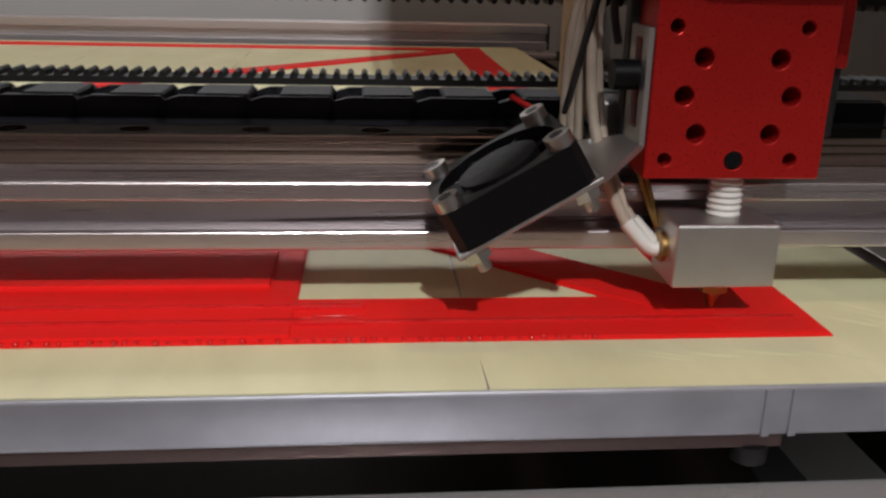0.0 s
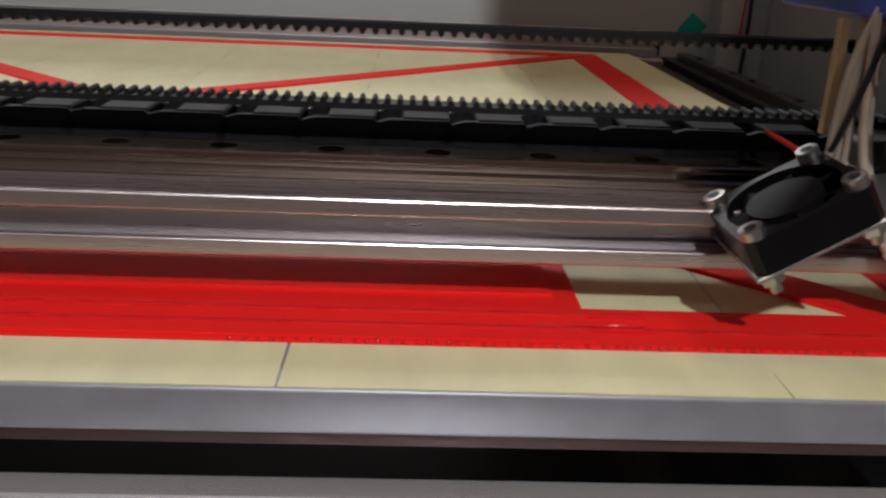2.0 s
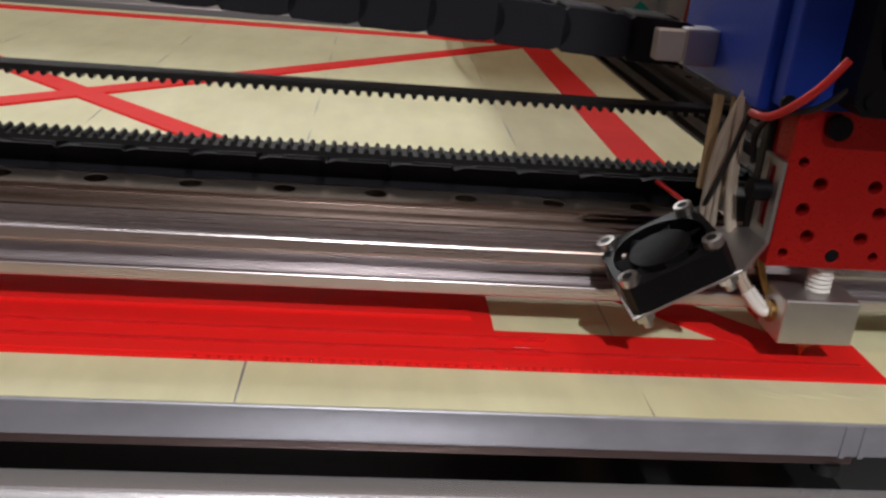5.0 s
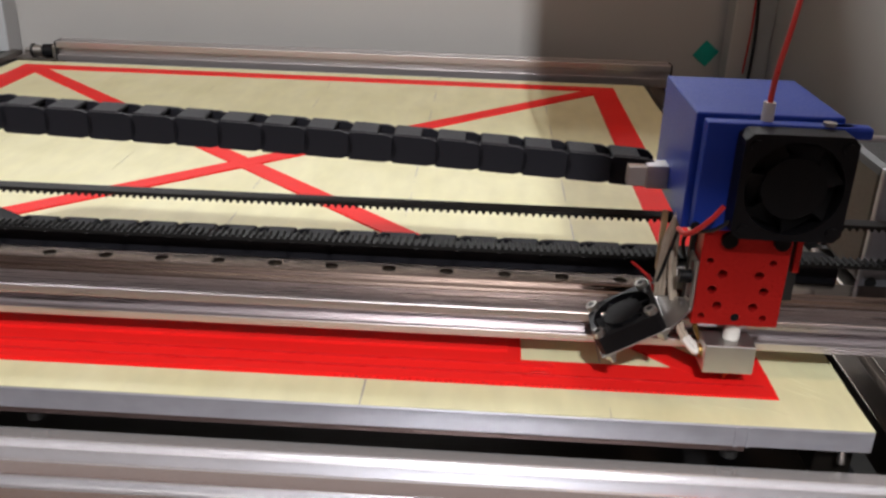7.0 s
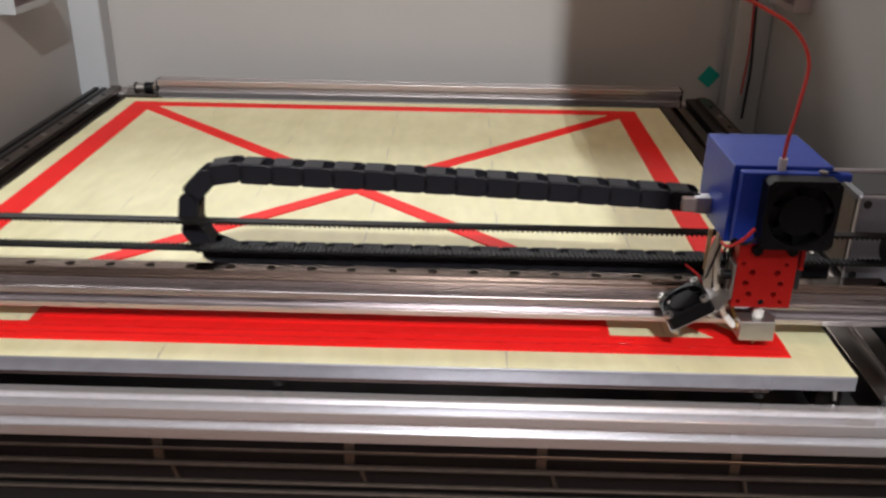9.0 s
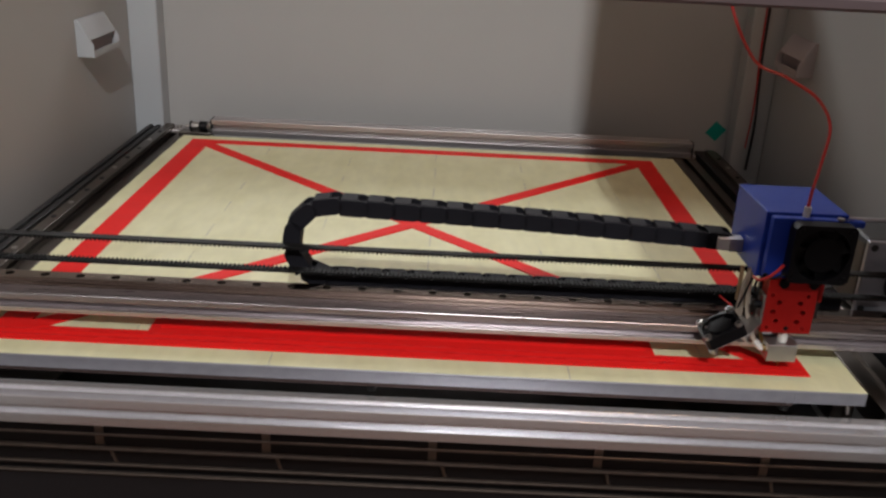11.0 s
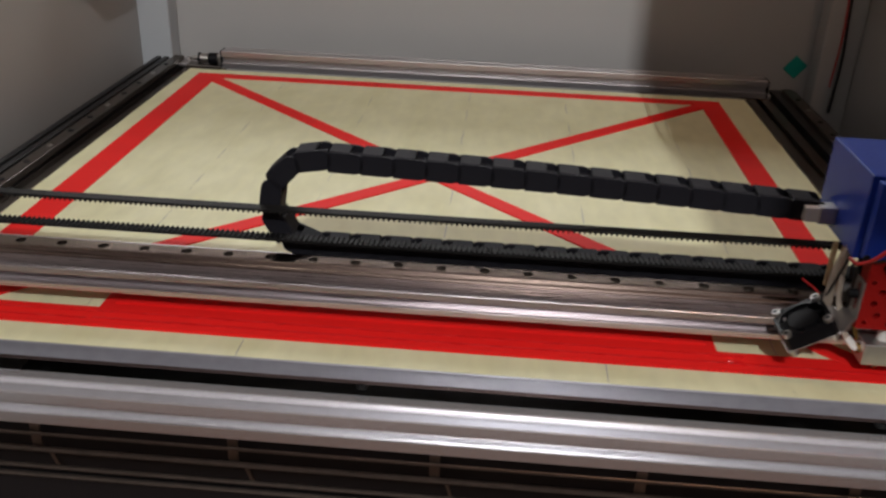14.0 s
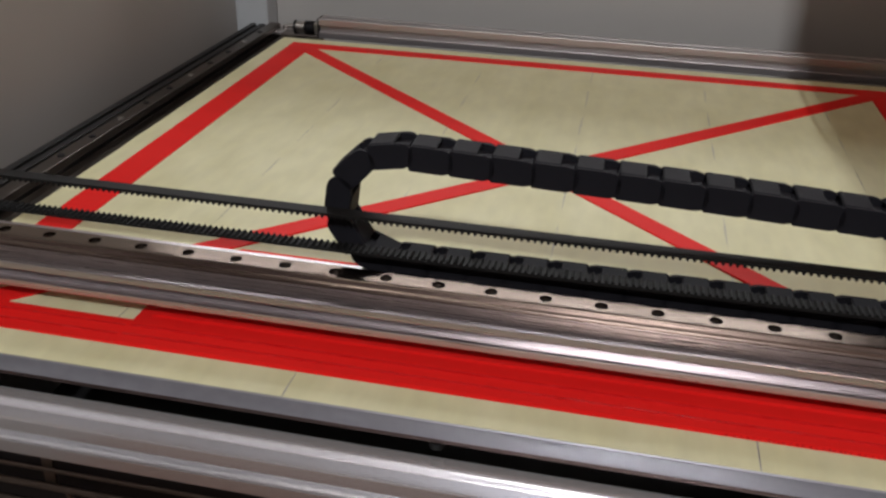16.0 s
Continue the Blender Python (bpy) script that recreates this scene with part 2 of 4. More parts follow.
material("teal_tape", (0.0, 0.30, 0.24), 0.5, 0.0, (0.0, 0.24, 0.19), 60, 0.6, bump=0.2, bump_scale=300)
material("green_plastic", (0.01, 0.18, 0.06), 0.45)
material("brown_floor", (0.17, 0.088, 0.054), 0.55, 0.0, (0.11, 0.055, 0.034), 6, 0.6, (0.3, 3, 1), bump=0.2)
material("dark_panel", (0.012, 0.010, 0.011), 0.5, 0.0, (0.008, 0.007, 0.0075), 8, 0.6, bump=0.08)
material("lamp_white", (0.8, 0.8, 0.78), 0.5)

# ---- the room and the cabinet ----
WALL_L, WALL_R, WALL_B, FRONT = -0.672, 0.170, 0.658, -0.385


def structure(name, x0, x1, y0, y1, z0, z1, mat, label, category, bevel=0.0):
    return tagged(box(name, x0, x1, y0, y1, z0, z1, MAT[mat], None, bevel), label, category, "", "structure")


structure("floor", -2.6, 2.2, -3.2, 2.8, -1.02, -0.90, "brown_floor", "worn brown workshop floor under the machine", "floor")
structure("ceiling", -2.6, 2.2, -3.2, 2.8, 2.40, 2.46, "room_paint", "dim warm painted workshop ceiling", "ceiling")
structure("wall_south", -2.6, 2.2, -3.3, -3.2, -0.90, 2.40, "room_paint", "dim warm painted workshop wall", "wall")
structure("wall_north", -2.6, 2.2, 2.8, 2.9, -0.90, 2.40, "room_paint", "dim warm painted workshop wall", "wall")
structure("wall_west", -2.7, -2.6, -3.2, 2.8, -0.90, 2.40, "room_paint", "dim warm painted workshop wall", "wall")
structure("wall_east", 2.2, 2.3, -3.2, 2.8, -0.90, 2.40, "room_paint", "dim warm painted workshop wall", "wall")
# added out of view to block the key lamp; casts the right-hand shadow
structure("shade_wall", -0.0765, 2.2, -0.66, -0.60, 0.672, 2.40, "room_paint", "unseen warm painted wall added to shade the right side", "wall")

structure("cabinet_wall_back", WALL_L, WALL_R, WALL_B, WALL_B + 0.012, -0.30, 0.30, "wall_paint", "light grey painted sheet metal back wall of the cabinet", "wall")
structure("cabinet_wall_left", WALL_L - 0.012, WALL_L, FRONT, WALL_B, -0.30, 0.30, "wall_paint", "light grey painted sheet metal side wall of the cabinet", "wall")
structure("cabinet_wall_right", WALL_R, WALL_R + 0.012, FRONT, WALL_B, -0.30, 0.30, "wall_paint", "light grey painted sheet metal side wall of the cabinet", "wall")
structure("cabinet_floor", WALL_L, WALL_R, -0.10, WALL_B, -0.23, -0.22, "black", "black floor of the cabinet below the bed", "floor")
structure("pillar_left", WALL_L, -0.634, 0.628, WALL_B, -0.2, 0.30, "pillar_paint", "pale blue-grey painted corner post of the cabinet", "pillar", 0.002)
structure("pillar_right", 0.128, WALL_R, 0.628, WALL_B, -0.2, 0.30, "wall_paint", "grey painted corner post of the cabinet", "pillar", 0.002)
structure("cabinet_header", WALL_L, WALL_R, -0.385, -0.365, 0.2800, 0.2925, "header_paint", "pinkish grey header bar over the cabinet front", "beam", 0.002)


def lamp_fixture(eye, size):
    root = thing("ceiling_lamp", "white square ceiling lamp added out of view, lit", "lamp", "workshop lamps")
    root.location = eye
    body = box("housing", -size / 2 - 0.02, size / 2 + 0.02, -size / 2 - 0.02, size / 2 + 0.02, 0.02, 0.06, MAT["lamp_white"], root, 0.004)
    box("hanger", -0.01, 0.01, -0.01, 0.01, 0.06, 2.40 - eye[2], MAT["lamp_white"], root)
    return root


lamp_fixture(LAMP_KEY, 0.06)
lamp_fixture(LAMP_ROOM, 0.30)
# housing of the added fill lamp
lamp_fixture(FILL_FRONT, 0.54)
lamp_fixture(LAMP_SIDE, 0.16)


def bar_profile(y0, y1, z0, z1, slots, c=0.0008):
    """A slotted bar's outline in (u, v); slots: (side, centre, half width, depth), side in 'top', 'bottom', 'front', 'back'."""
    out = []
    def turn(p, corner, q, n=4):
        """Round the corner from p to q with n short flats."""
        return [tuple((1 - t) ** 2 * p[i] + 2 * t * (1 - t) * corner[i] + t * t * q[i] for i in (0, 1)) for t in [k / n for k in range(n + 1)]]
    def run(side, sign):
        pts = []
        ss = sorted([s for s in slots if s[0] == side], key=lambda s: s[1], reverse=sign < 0)
        for _, centre, half, depth in ss:
            if depth < 0.002:
                pts += [(centre - sign * half, 0), (centre - sign * half, depth), (centre + sign * half, depth), (centre + sign * half, 0)]
            else:
                lip, wide, e = 0.0016, half * 1.45, 0.0005
                pts += turn((centre - sign * (half + e), 0), (centre - sign * half, 0), (centre - sign * half, e))
                pts += [(centre - sign * half, lip), (centre - sign * wide, lip), (centre - sign * wide, depth), (centre + sign * wide, depth), (centre + sign * wide, lip), (centre + sign * half, lip)]
                pts += turn((centre + sign * half, e), (centre + sign * half, 0), (centre + sign * (half + e), 0))
        return pts
    out += turn((y0, z0 + c), (y0, z0), (y0 + c, z0))
    out += [(p, z0 + d) for p, d in run("bottom", 1)]
    out += turn((y1 - c, z0), (y1, z0), (y1, z0 + c))
    out += [(y1 - d, p) for p, d in run("back", 1)]
    out += turn((y1, z1 - c), (y1, z1), (y1 - c, z1))
    out += [(p, z1 - d) for p, d in run("top", -1)]
    out += turn((y0 + c, z1), (y0, z1), (y0, z1 - c))
    out += [(y0 + d, p) for p, d in run("front", -1)]
    clean = []
    for p in out:
        if not clean or (Vector(p) - Vector(clean[-1])).length > 1e-6:
            clean.append(p)
    return clean


def bar(name, profile, a, b, axis, mat, label, category="frame", group="machine frame bars"):
    root = thing(name, label, category, group)
    bm = bmesh.new()
    extrude_profile(bm, profile, a, b, axis)
    part("bar_body", bm, MAT[mat], root)
    us, vs = [p[0] for p in profile], [p[1] for p in profile]
    for w0, w1 in ((a - 0.002, a), (b, b + 0.002)):
        bm = bmesh.new()
        extrude_profile(bm, [(min(us) + 0.0004, min(vs) + 0.0004), (max(us) - 0.0004, min(vs) + 0.0004), (max(us) - 0.0004, max(vs) - 0.0004), (min(us) + 0.0004, max(vs) - 0.0004)], w0, w1, axis)
        part("end_cap", bm, MAT["black"], root)
    return root


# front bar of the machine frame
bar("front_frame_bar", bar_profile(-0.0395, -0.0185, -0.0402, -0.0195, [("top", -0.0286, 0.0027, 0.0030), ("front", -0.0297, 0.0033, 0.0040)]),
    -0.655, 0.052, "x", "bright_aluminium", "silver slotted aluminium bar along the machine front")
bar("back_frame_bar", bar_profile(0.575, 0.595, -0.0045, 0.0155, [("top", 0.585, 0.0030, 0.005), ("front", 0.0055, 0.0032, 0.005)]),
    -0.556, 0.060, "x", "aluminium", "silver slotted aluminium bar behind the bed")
bar("side_frame_bar", bar_profile(0.0480, 0.0780, -0.0360, -0.0160, [("top", 0.063, 0.0035, 0.006)]), -0.0165, 0.645, "y", "browned_aluminium", "slotted aluminium bar beside the bed, brown reflection in its colour")
bar("side_frame_bar", bar_profile(-0.6340, -0.6030, -0.0360, -0.0160, [("top", -0.618, 0.0035, 0.006)]), -0.0165, 0.645, "y", "browned_aluminium", "slotted aluminium bar beside the bed, brown reflection in its colour")
bar("outer_side_bar", bar_profile(0.0840, 0.1140, -0.0500, -0.0120, [("top", 0.099, 0.003, 0.004)]), -0.0165, 0.645, "y", "black", "black bar along the cabinet side")
bar("outer_side_bar", bar_profile(-0.6540, -0.6380, -0.0500, -0.0080, [("top", -0.646, 0.002, 0.003)]), -0.0165, 0.645, "y", "black", "black bar along the cabinet side")


def corner_joint(x, y, z):
    root = thing("corner_joint", "silver aluminium corner joint with a screw", "bracket", "corner joints")
    root.location = (x, y, z)
    body = box("plate", -0.016, 0.016, -0.015, 0.015, 0, 0.005, MAT["aluminium"], root, 0.0012)
    cyl("screw", (0.004, 0.0, 0.005), (0.004, 0.0, 0.0082), 0.0036, MAT["steel"], root)
    return root


joint = corner_joint(0.066, -0.030, -0.0190)
copy_thing(joint, pose(-0.630, -0.030, -0.0190))
copy_thing(joint, pose(0.062, 0.630, -0.0160))
copy_thing(joint, pose(-0.618, 0.630, -0.0160))


def side_rail(x):
    root = thing("side_rail", "dark steel guide rail with screw holes", "rail", "side rails")
    body = box("rail_body", x - 0.006, x + 0.006, -0.015, 0.63, -0.0120, -0.0060, MAT["browned_aluminium"], root, 0.0006)
    for k in range(15):
        cyl("rail_screw", (x, 0.01 + 0.041 * k, -0.0065), (x, 0.01 + 0.041 * k, -0.0050), 0.0026, MAT["steel" if k % 3 == 1 else "black"], root, n=10)
    return root


side_rail(0.099)
side_rail(-0.626)

# under the front bar: a wire cable tray
tray = thing("wire_tray", "dull steel wire tray under the machine front", "tray")
for y, z, r in ((-0.0400, -0.0460, 0.0010), (-0.0400, -0.0565, 0.0017), (-0.0385, -0.0700, 0.0014), (-0.0320, -0.0820, 0.0016)):
    cyl("long_wire", (-0.66, y, z), (0.12, y, z), r, MAT["tray_steel"], tray, n=8)
for k in range(7):
    x = -0.5886 + 0.1105 * k
    box("upright_strip", x - 0.0028, x + 0.0028, -0.0385, -0.0375, -0.0580, -0.0403, MAT["tray_steel"], tray)
    cyl("cross_wire", (x + 0.006, -0.0380, -0.057), (x + 0.010, -0.0370, -0.071), 0.0012, MAT["tray_steel"], tray, n=8)
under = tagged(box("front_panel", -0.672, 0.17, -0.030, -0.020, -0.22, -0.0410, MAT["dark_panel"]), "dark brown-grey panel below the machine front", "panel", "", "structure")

# ---- the bed ----
BX0, BX1, BY0, BY1 = -0.586, 0.0312, -0.0195, 0.552
bed = thing("print_bed", "thick aluminium bed plate covered with cream masking tape", "print bed")
plate = box("bed_plate", BX0, BX1, BY0, BY1, -0.0098, -0.00025, MAT["mill_aluminium"], bed, 0.0008, segments=3)
bm = bmesh.new()
for x in (-0.0212, -0.0164):
    add_box(bm, x - 0.0007, x + 0.0007, BY0 - 0.0004, BY0 + 0.002, -0.0097, -0.0008)
part("edge_ridge", bm, MAT["mill_aluminium"], bed)
SEAMS = [BX1, -0.0696, -0.1676, -0.2680, -0.3690, -0.4700, -0.5700, BX0]
rng = random.Random(4)
for a, b in zip(SEAMS, SEAMS[1:]):
    bm = bmesh.new()
    n = 40
    top, low = [], []
    for i in range(n + 1):
        y = BY0 + 0.0007 + (BY1 - BY0 - 0.0009) * i / n
        wob = 0.0002 * math.sin(i * 1.3 + a * 90)
        skew = 0.0012 * (i / n)
        top.append([bm.verts.new((a - 0.00014 + wob + skew * (a < BX1), y, 0.0)), bm.verts.new((b + 0.00014 + wob + skew * (b > BX0), y, 0.0))])
        low.append([bm.verts.new((v.co.x, y, -0.0003)) for v in top[-1]])
    for i in range(n):
        bm.faces.new((top[i][0], top[i + 1][0], top[i + 1][1], top[i][1]))
        for k in (0, 1):
            bm.faces.new((top[i][k], top[i + 1][k], low[i + 1][k], low[i][k]))
    bm.faces.new((top[0][0], top[0][1], low[0][1], low[0][0]))
    bmesh.ops.recalc_face_normals(bm, faces=bm.faces)
    part("tape_strip", bm, MAT["tape"], bed)
for x in (-0.0215, -0.30, -0.56):
    cyl("bed_screw", (x, -0.0150, -0.0165), (x, -0.0150, -0.0133), 0.0035, MAT["rubber"], bed, n=14)
box("bed_carrier", -0.56, -0.0165, -0.0175, 0.53, -0.0133, -0.0099, MAT["carrier_metal"], bed, 0.0004)
# foot in the darker aluminium, its colour standing for shade under the corner
box("corner_foot", 0.0150, 0.0305, -0.0080, 0.030, -0.0300, -0.0100, MAT["browned_aluminium"], bed, 0.0008)
cyl("corner_screw", (0.024, -0.0125, -0.020), (0.024, -0.010, -0.0095), 0.0016, MAT["steel"], bed, n=12)

# ---- the print: a thin red frame with a cross and a raised slab ----
W = 0.5694
printed = thing("printed_frame", "thin glossy red plastic print with crossing bars on cream tape", "3D print")


def slab(name, pts, z0, z1, c=0.0004, mat="red_print"):
    bm = bmesh.new()
    mid = Vector((sum(p[0] for p in pts) / len(pts), sum(p[1] for p in pts) / len(pts)))
    lo = [bm.verts.new((x, y, z0)) for x, y in pts]
    hi = [bm.verts.new((x, y, z1)) for x, y in pts]
    bm.faces.new(hi)
    for i in range(len(pts)):
        j = (i + 1) % len(pts)
        bm.faces.new((lo[i], lo[j], hi[j], hi[i]))
    bmesh.ops.recalc_face_normals(bm, faces=bm.faces)
    if c > 0:
        bmesh.ops.bevel(bm, geom=[e for e in bm.edges if all(abs(v.co.z - z1) < 1e-6 for v in e.verts)], offset=c, segments=2, affect="EDGES")
    return part(name, bm, MAT[mat], printed)


T = 0.0008
slab("front_border", [(-W, 0), (0, 0), (0, 0.0206), (-W, 0.0214)], 0.00005, T)
slab("back_border", [(-W, 0.5185), (0, 0.5185), (0, 0.5343), (-W, 0.5343)], 0.00005, T)
slab("right_border", [(-0.0222, 0.0008), (-0.0003, 0.0008), (-0.0003, 0.5335), (-0.0222, 0.5335)], 0.00005, T + 0.00008)
slab("left_border", [(-W + 0.0003, 0.0008), (-0.5455, 0.0008), (-0.5455, 0.5335), (-W + 0.0003, 0.5335)], 0.00005, T + 0.00008)


def diagonal(x0, y0, x1, y1, w, z):
    d = Vector((x1 - x0, y1 - y0)).normalized()
    n = Vector((-d.y, d.x)) * w / 2
    slab("diagonal_bar", [(x0 + n.x, y0 + n.y), (x0 - n.x, y0 - n.y), (x1 - n.x, y1 - n.y), (x1 + n.x, y1 + n.y)], 0.00005, z)


diagonal(-0.557, 0.5245, -0.0150, 0.0085, 0.0150, T + 0.00016)
diagonal(-0.0120, 0.5245, -0.5560, 0.0085, 0.0150, T + 0.00024)
slab("raised_slab", [(-0.4608, 0.0010), (-0.1035, 0.0010), (-0.1030, 0.0829), (-0.1266, 0.1040), (-0.4389, 0.1030), (-0.4618, 0.0846)], 0.00005, T + 0.0005)
slab("raised_panel", [(-0.4535, 0.0250), (-0.1090, 0.0250), (-0.1090, 0.0770), (-0.1290, 0.0990), (-0.4370, 0.0985), (-0.4550, 0.0790)], T, T + 0.0014, 0.0006)
for y in (0.0068, 0.0145):
    slab("bead_line", [(-0.46, y), (-0.09, y), (-0.09, y + 0.0018), (-0.46, y + 0.0018)], T, T + 0.0009, 0.0003, "red_bead")
    slab("bead_line", [(-0.565, y), (-0.462, y), (-0.462, y + 0.0016), (-0.565, y + 0.0016)], T - 0.0002, T + 0.0003, 0.0002, "red_bead")
slab("bead_line", [(-0.10, 0.0075), (-0.004, 0.0075), (-0.004, 0.0092), (-0.10, 0.0092)], T - 0.0002, T + 0.0003, 0.0002, "red_bead")

# small blobs along the front edge of the print, where the nozzle turned
row = bmesh.new()
rng = random.Random(11)
x = -0.180
while x < -0.045:
    r = rng.uniform(0.00045, 0.0008)
    bmesh.ops.create_icosphere(row, subdivisions=1, radius=r, matrix=Matrix.Translation((x, 0.0002 + rng.uniform(0, 0.0004), 0.0006)))
    x += rng.uniform(0.0017, 0.0034)
tagged(smooth(part("blob_row", row, MAT["red_wet"], printed), 80), kind="stuff")
for k in range(6):
    x, y, w = rng.uniform(-0.128, -0.090), rng.choice((0.0077, 0.0093, 0.0154, 0.0120)), rng.uniform(0.003, 0.010)
    row = bmesh.new()
    add_box(row, x, x + w, y, y + 0.0007, T, T + 0.0010, 0.00028, 2)
    smooth(part("ooze_line", row, MAT["red_wet"], printed), 80)

# wrinkles in the tape at the bed's front corner
for k in range(9):
    x, y, a, w = rng.uniform(-0.040, 0.022), rng.uniform(-0.017, -0.003) if k < 5 else rng.uniform(0.004, 0.016), rng.uniform(-48, -28), rng.uniform(0.006, 0.013)
    if y > 0 and x < 0.008:
        x = 0.010 + 0.003 * (k % 3)
    if y < 0:
        w, a = min(w, 0.008), rng.uniform(-30, -12)
    bm = bmesh.new()
    vs = [bm.verts.new(v) for v in ((-w, 0, 0.00002), (0, 0.0009, 0.00002), (w, 0, 0.00002), (0, -0.0009, 0.00002), (-w * 0.3, 0, 0.00032), (w * 0.3, 0, 0.00032))]
    for f in ((0, 4, 1), (1, 4, 5), (1, 5, 2), (2, 5, 3), (3, 5, 4), (3, 4, 0)):
        bm.faces.new([vs[i] for i in f])
    bmesh.ops.recalc_face_normals(bm, faces=bm.faces)
    ob = smooth(part("tape_wrinkle", bm, MAT["tape"], bed), 80)
    ob.matrix_basis = pose(x, y, 0, 0, 0, a)

# ---- the gantry ----
YR = 0.0388
gantry = thing("gantry_beam", "silver slotted aluminium beam across the bed", "beam")
bm = bmesh.new()
extrude_profile(bm, bar_profile(YR - 0.0205, YR + 0.0195, 0.0120, 0.0258, [("front", 0.01890, 0.0031, 0.0065), ("top", YR - 0.0072, 0.0006, 0.0014), ("top", YR - 0.0112, 0.0004, 0.0008), ("top", YR - 0.0150, 0.0004, 0.0008)], 0.0006), -0.632, 0.082, "x")
part("beam_body", bm, MAT["beam_aluminium"], gantry)
for x, s in ((0.098, 1), (-0.626, -1)):
    box("end_plate", x - 0.028, x + 0.020, YR - 0.026, YR + 0.045, 0.0045, 0.0108, MAT["mill_aluminium"], gantry, 0.001)
    box("carriage_block", x - 0.013, x + 0.013, YR - 0.02, YR + 0.025, -0.0050, 0.0045, MAT["steel"], gantry, 0.001)
    cyl("plate_screw", (x - 0.01, YR - 0.018, 0.0108), (x - 0.01, YR - 0.018, 0.0145), 0.0032, MAT["steel"], gantry, n=14)
box("foot_bracket", 0.066, 0.082, YR - 0.024, YR - 0.0205, -0.004, 0.0250, MAT["mill_aluminium"], gantry, 0.0008)

rail = thing("guide_rail", "polished steel guide rail with counterbored screw holes", "rail")
rb = bmesh.new()
prof = [(YR - 0.006, 0.0258), (YR - 0.006, 0.0280), (YR - 0.0052, 0.0288), (YR - 0.0052, 0.0302), (YR - 0.006, 0.0308), (YR - 0.006, 0.0318), (YR - 0.0057, 0.0321),
        (YR + 0.0057, 0.0321), (YR + 0.006, 0.0318), (YR + 0.006, 0.0308), (YR + 0.0052, 0.0302), (YR + 0.0052, 0.0288), (YR + 0.006, 0.0280), (YR + 0.006, 0.0258)]
extrude_profile(rb, prof, -0.6120, 0.0640, "x")
rail_body = part("rail_body", rb, MAT["rail_steel"], rail)
hb = bmesh.new()
for k in range(-4, 20):
    x = -0.1123 - 0.025 * k
    if -0.609 < x < 0.06:
        add_cyl(hb, (x, YR, 0.0275), (x, YR, 0.0340), 0.0031, n=16)
cut(rail_body, [part("drill", hb, MAT["black"])])
for k in range(-4, 20):
    x = -0.1123 - 0.025 * k
    if -0.609 < x < 0.06:
        cyl("rail_screw", (x, YR, 0.0274), (x, YR, 0.0290), 0.0028, MAT["black"], rail, n=12)

# ---- toothed belts ----
PULLEY = (0.0805, 0.0515)


def tooth_mesh(s):
    bm = bmesh.new()
    extrude_profile(bm, [(-0.0008, 0.0), (-0.0006, s * 0.0009), (-0.0002, s * 0.0013), (0.0002, s * 0.0013), (0.0006, s * 0.0009), (0.0008, 0.0)], YR + 0.0021, YR + 0.0089, "y")
    mesh = bpy.data.meshes.new("tooth")
    bm.to_mesh(mesh)
    bm.free()
    mesh.materials.append(MAT["rubber"])
    return mesh


def belt(z, up, name_label):
    s, body, x0, x1 = (1 if up else -1), 0.0014, -0.640, PULLEY[0]
    root = thing("toothed_belt", name_label, "belt", "toothed belts")
    box("band", x0, x1, YR + 0.002, YR + 0.009, min(z, z + s * body), max(z, z + s * body), MAT["rubber"], root)
    mesh = tooth_mesh(s)
    for k in range(int((x1 - x0) / 0.003)):
        ob = new("tooth", mesh)
        ob.parent = root
        ob.location = (x0 + 0.0015 + 0.003 * k, 0, z + s * body)


belt(0.0413, True, "black rubber toothed belt with teeth upward")
belt(0.0612, False, "black rubber toothed belt with teeth downward")

# ---- cable chain ----
chain = thing("cable_chain", "black plastic cable chain bent back in a loop", "cable chain")
CY0, CY1 = YR + 0.0120, YR + 0.0290
HX, HY = -0.0195, YR - 0.0254


def chain_path():
    """Centre line of the chain in x, z: along the beam, round the loop and back to the head."""
    low, high, r = 0.0312, 0.0885, 0.0278
    pts = [Vector((x, low)) for x in np.arange(0.034, -0.335, -0.002)]
    cx, cz = -0.335, low + r + 0.0008
    for a in np.arange(0, 181, 5):
        pts.append(Vector((cx - r * 1.06 * math.sin(radians(a)), cz - (r + 0.0008) * math.cos(radians(a)))))
    end = Vector((HX - 0.031, 0.0764))
    start = pts[-1]
    for s in np.arange(0.01, 1.001, 0.01):
        x = start.x + (end.x - start.x) * s
        z = start.y + (end.y - start.y) * s + 0.0012 * math.sin(math.pi * s)
        pts.append(Vector((x, z)))
    return pts


path = chain_path()
dist = [0.0]
for a, b in zip(path, path[1:]):
    dist.append(dist[-1] + (b - a).length)


def on_chain(d):
    i = int(np.searchsorted(dist, d)) if d > 0 else 1
    i = min(max(i, 1), len(path) - 1)
    t = (d - dist[i - 1]) / max(dist[i] - dist[i - 1], 1e-9)
    return path[i - 1].lerp(path[i], t)


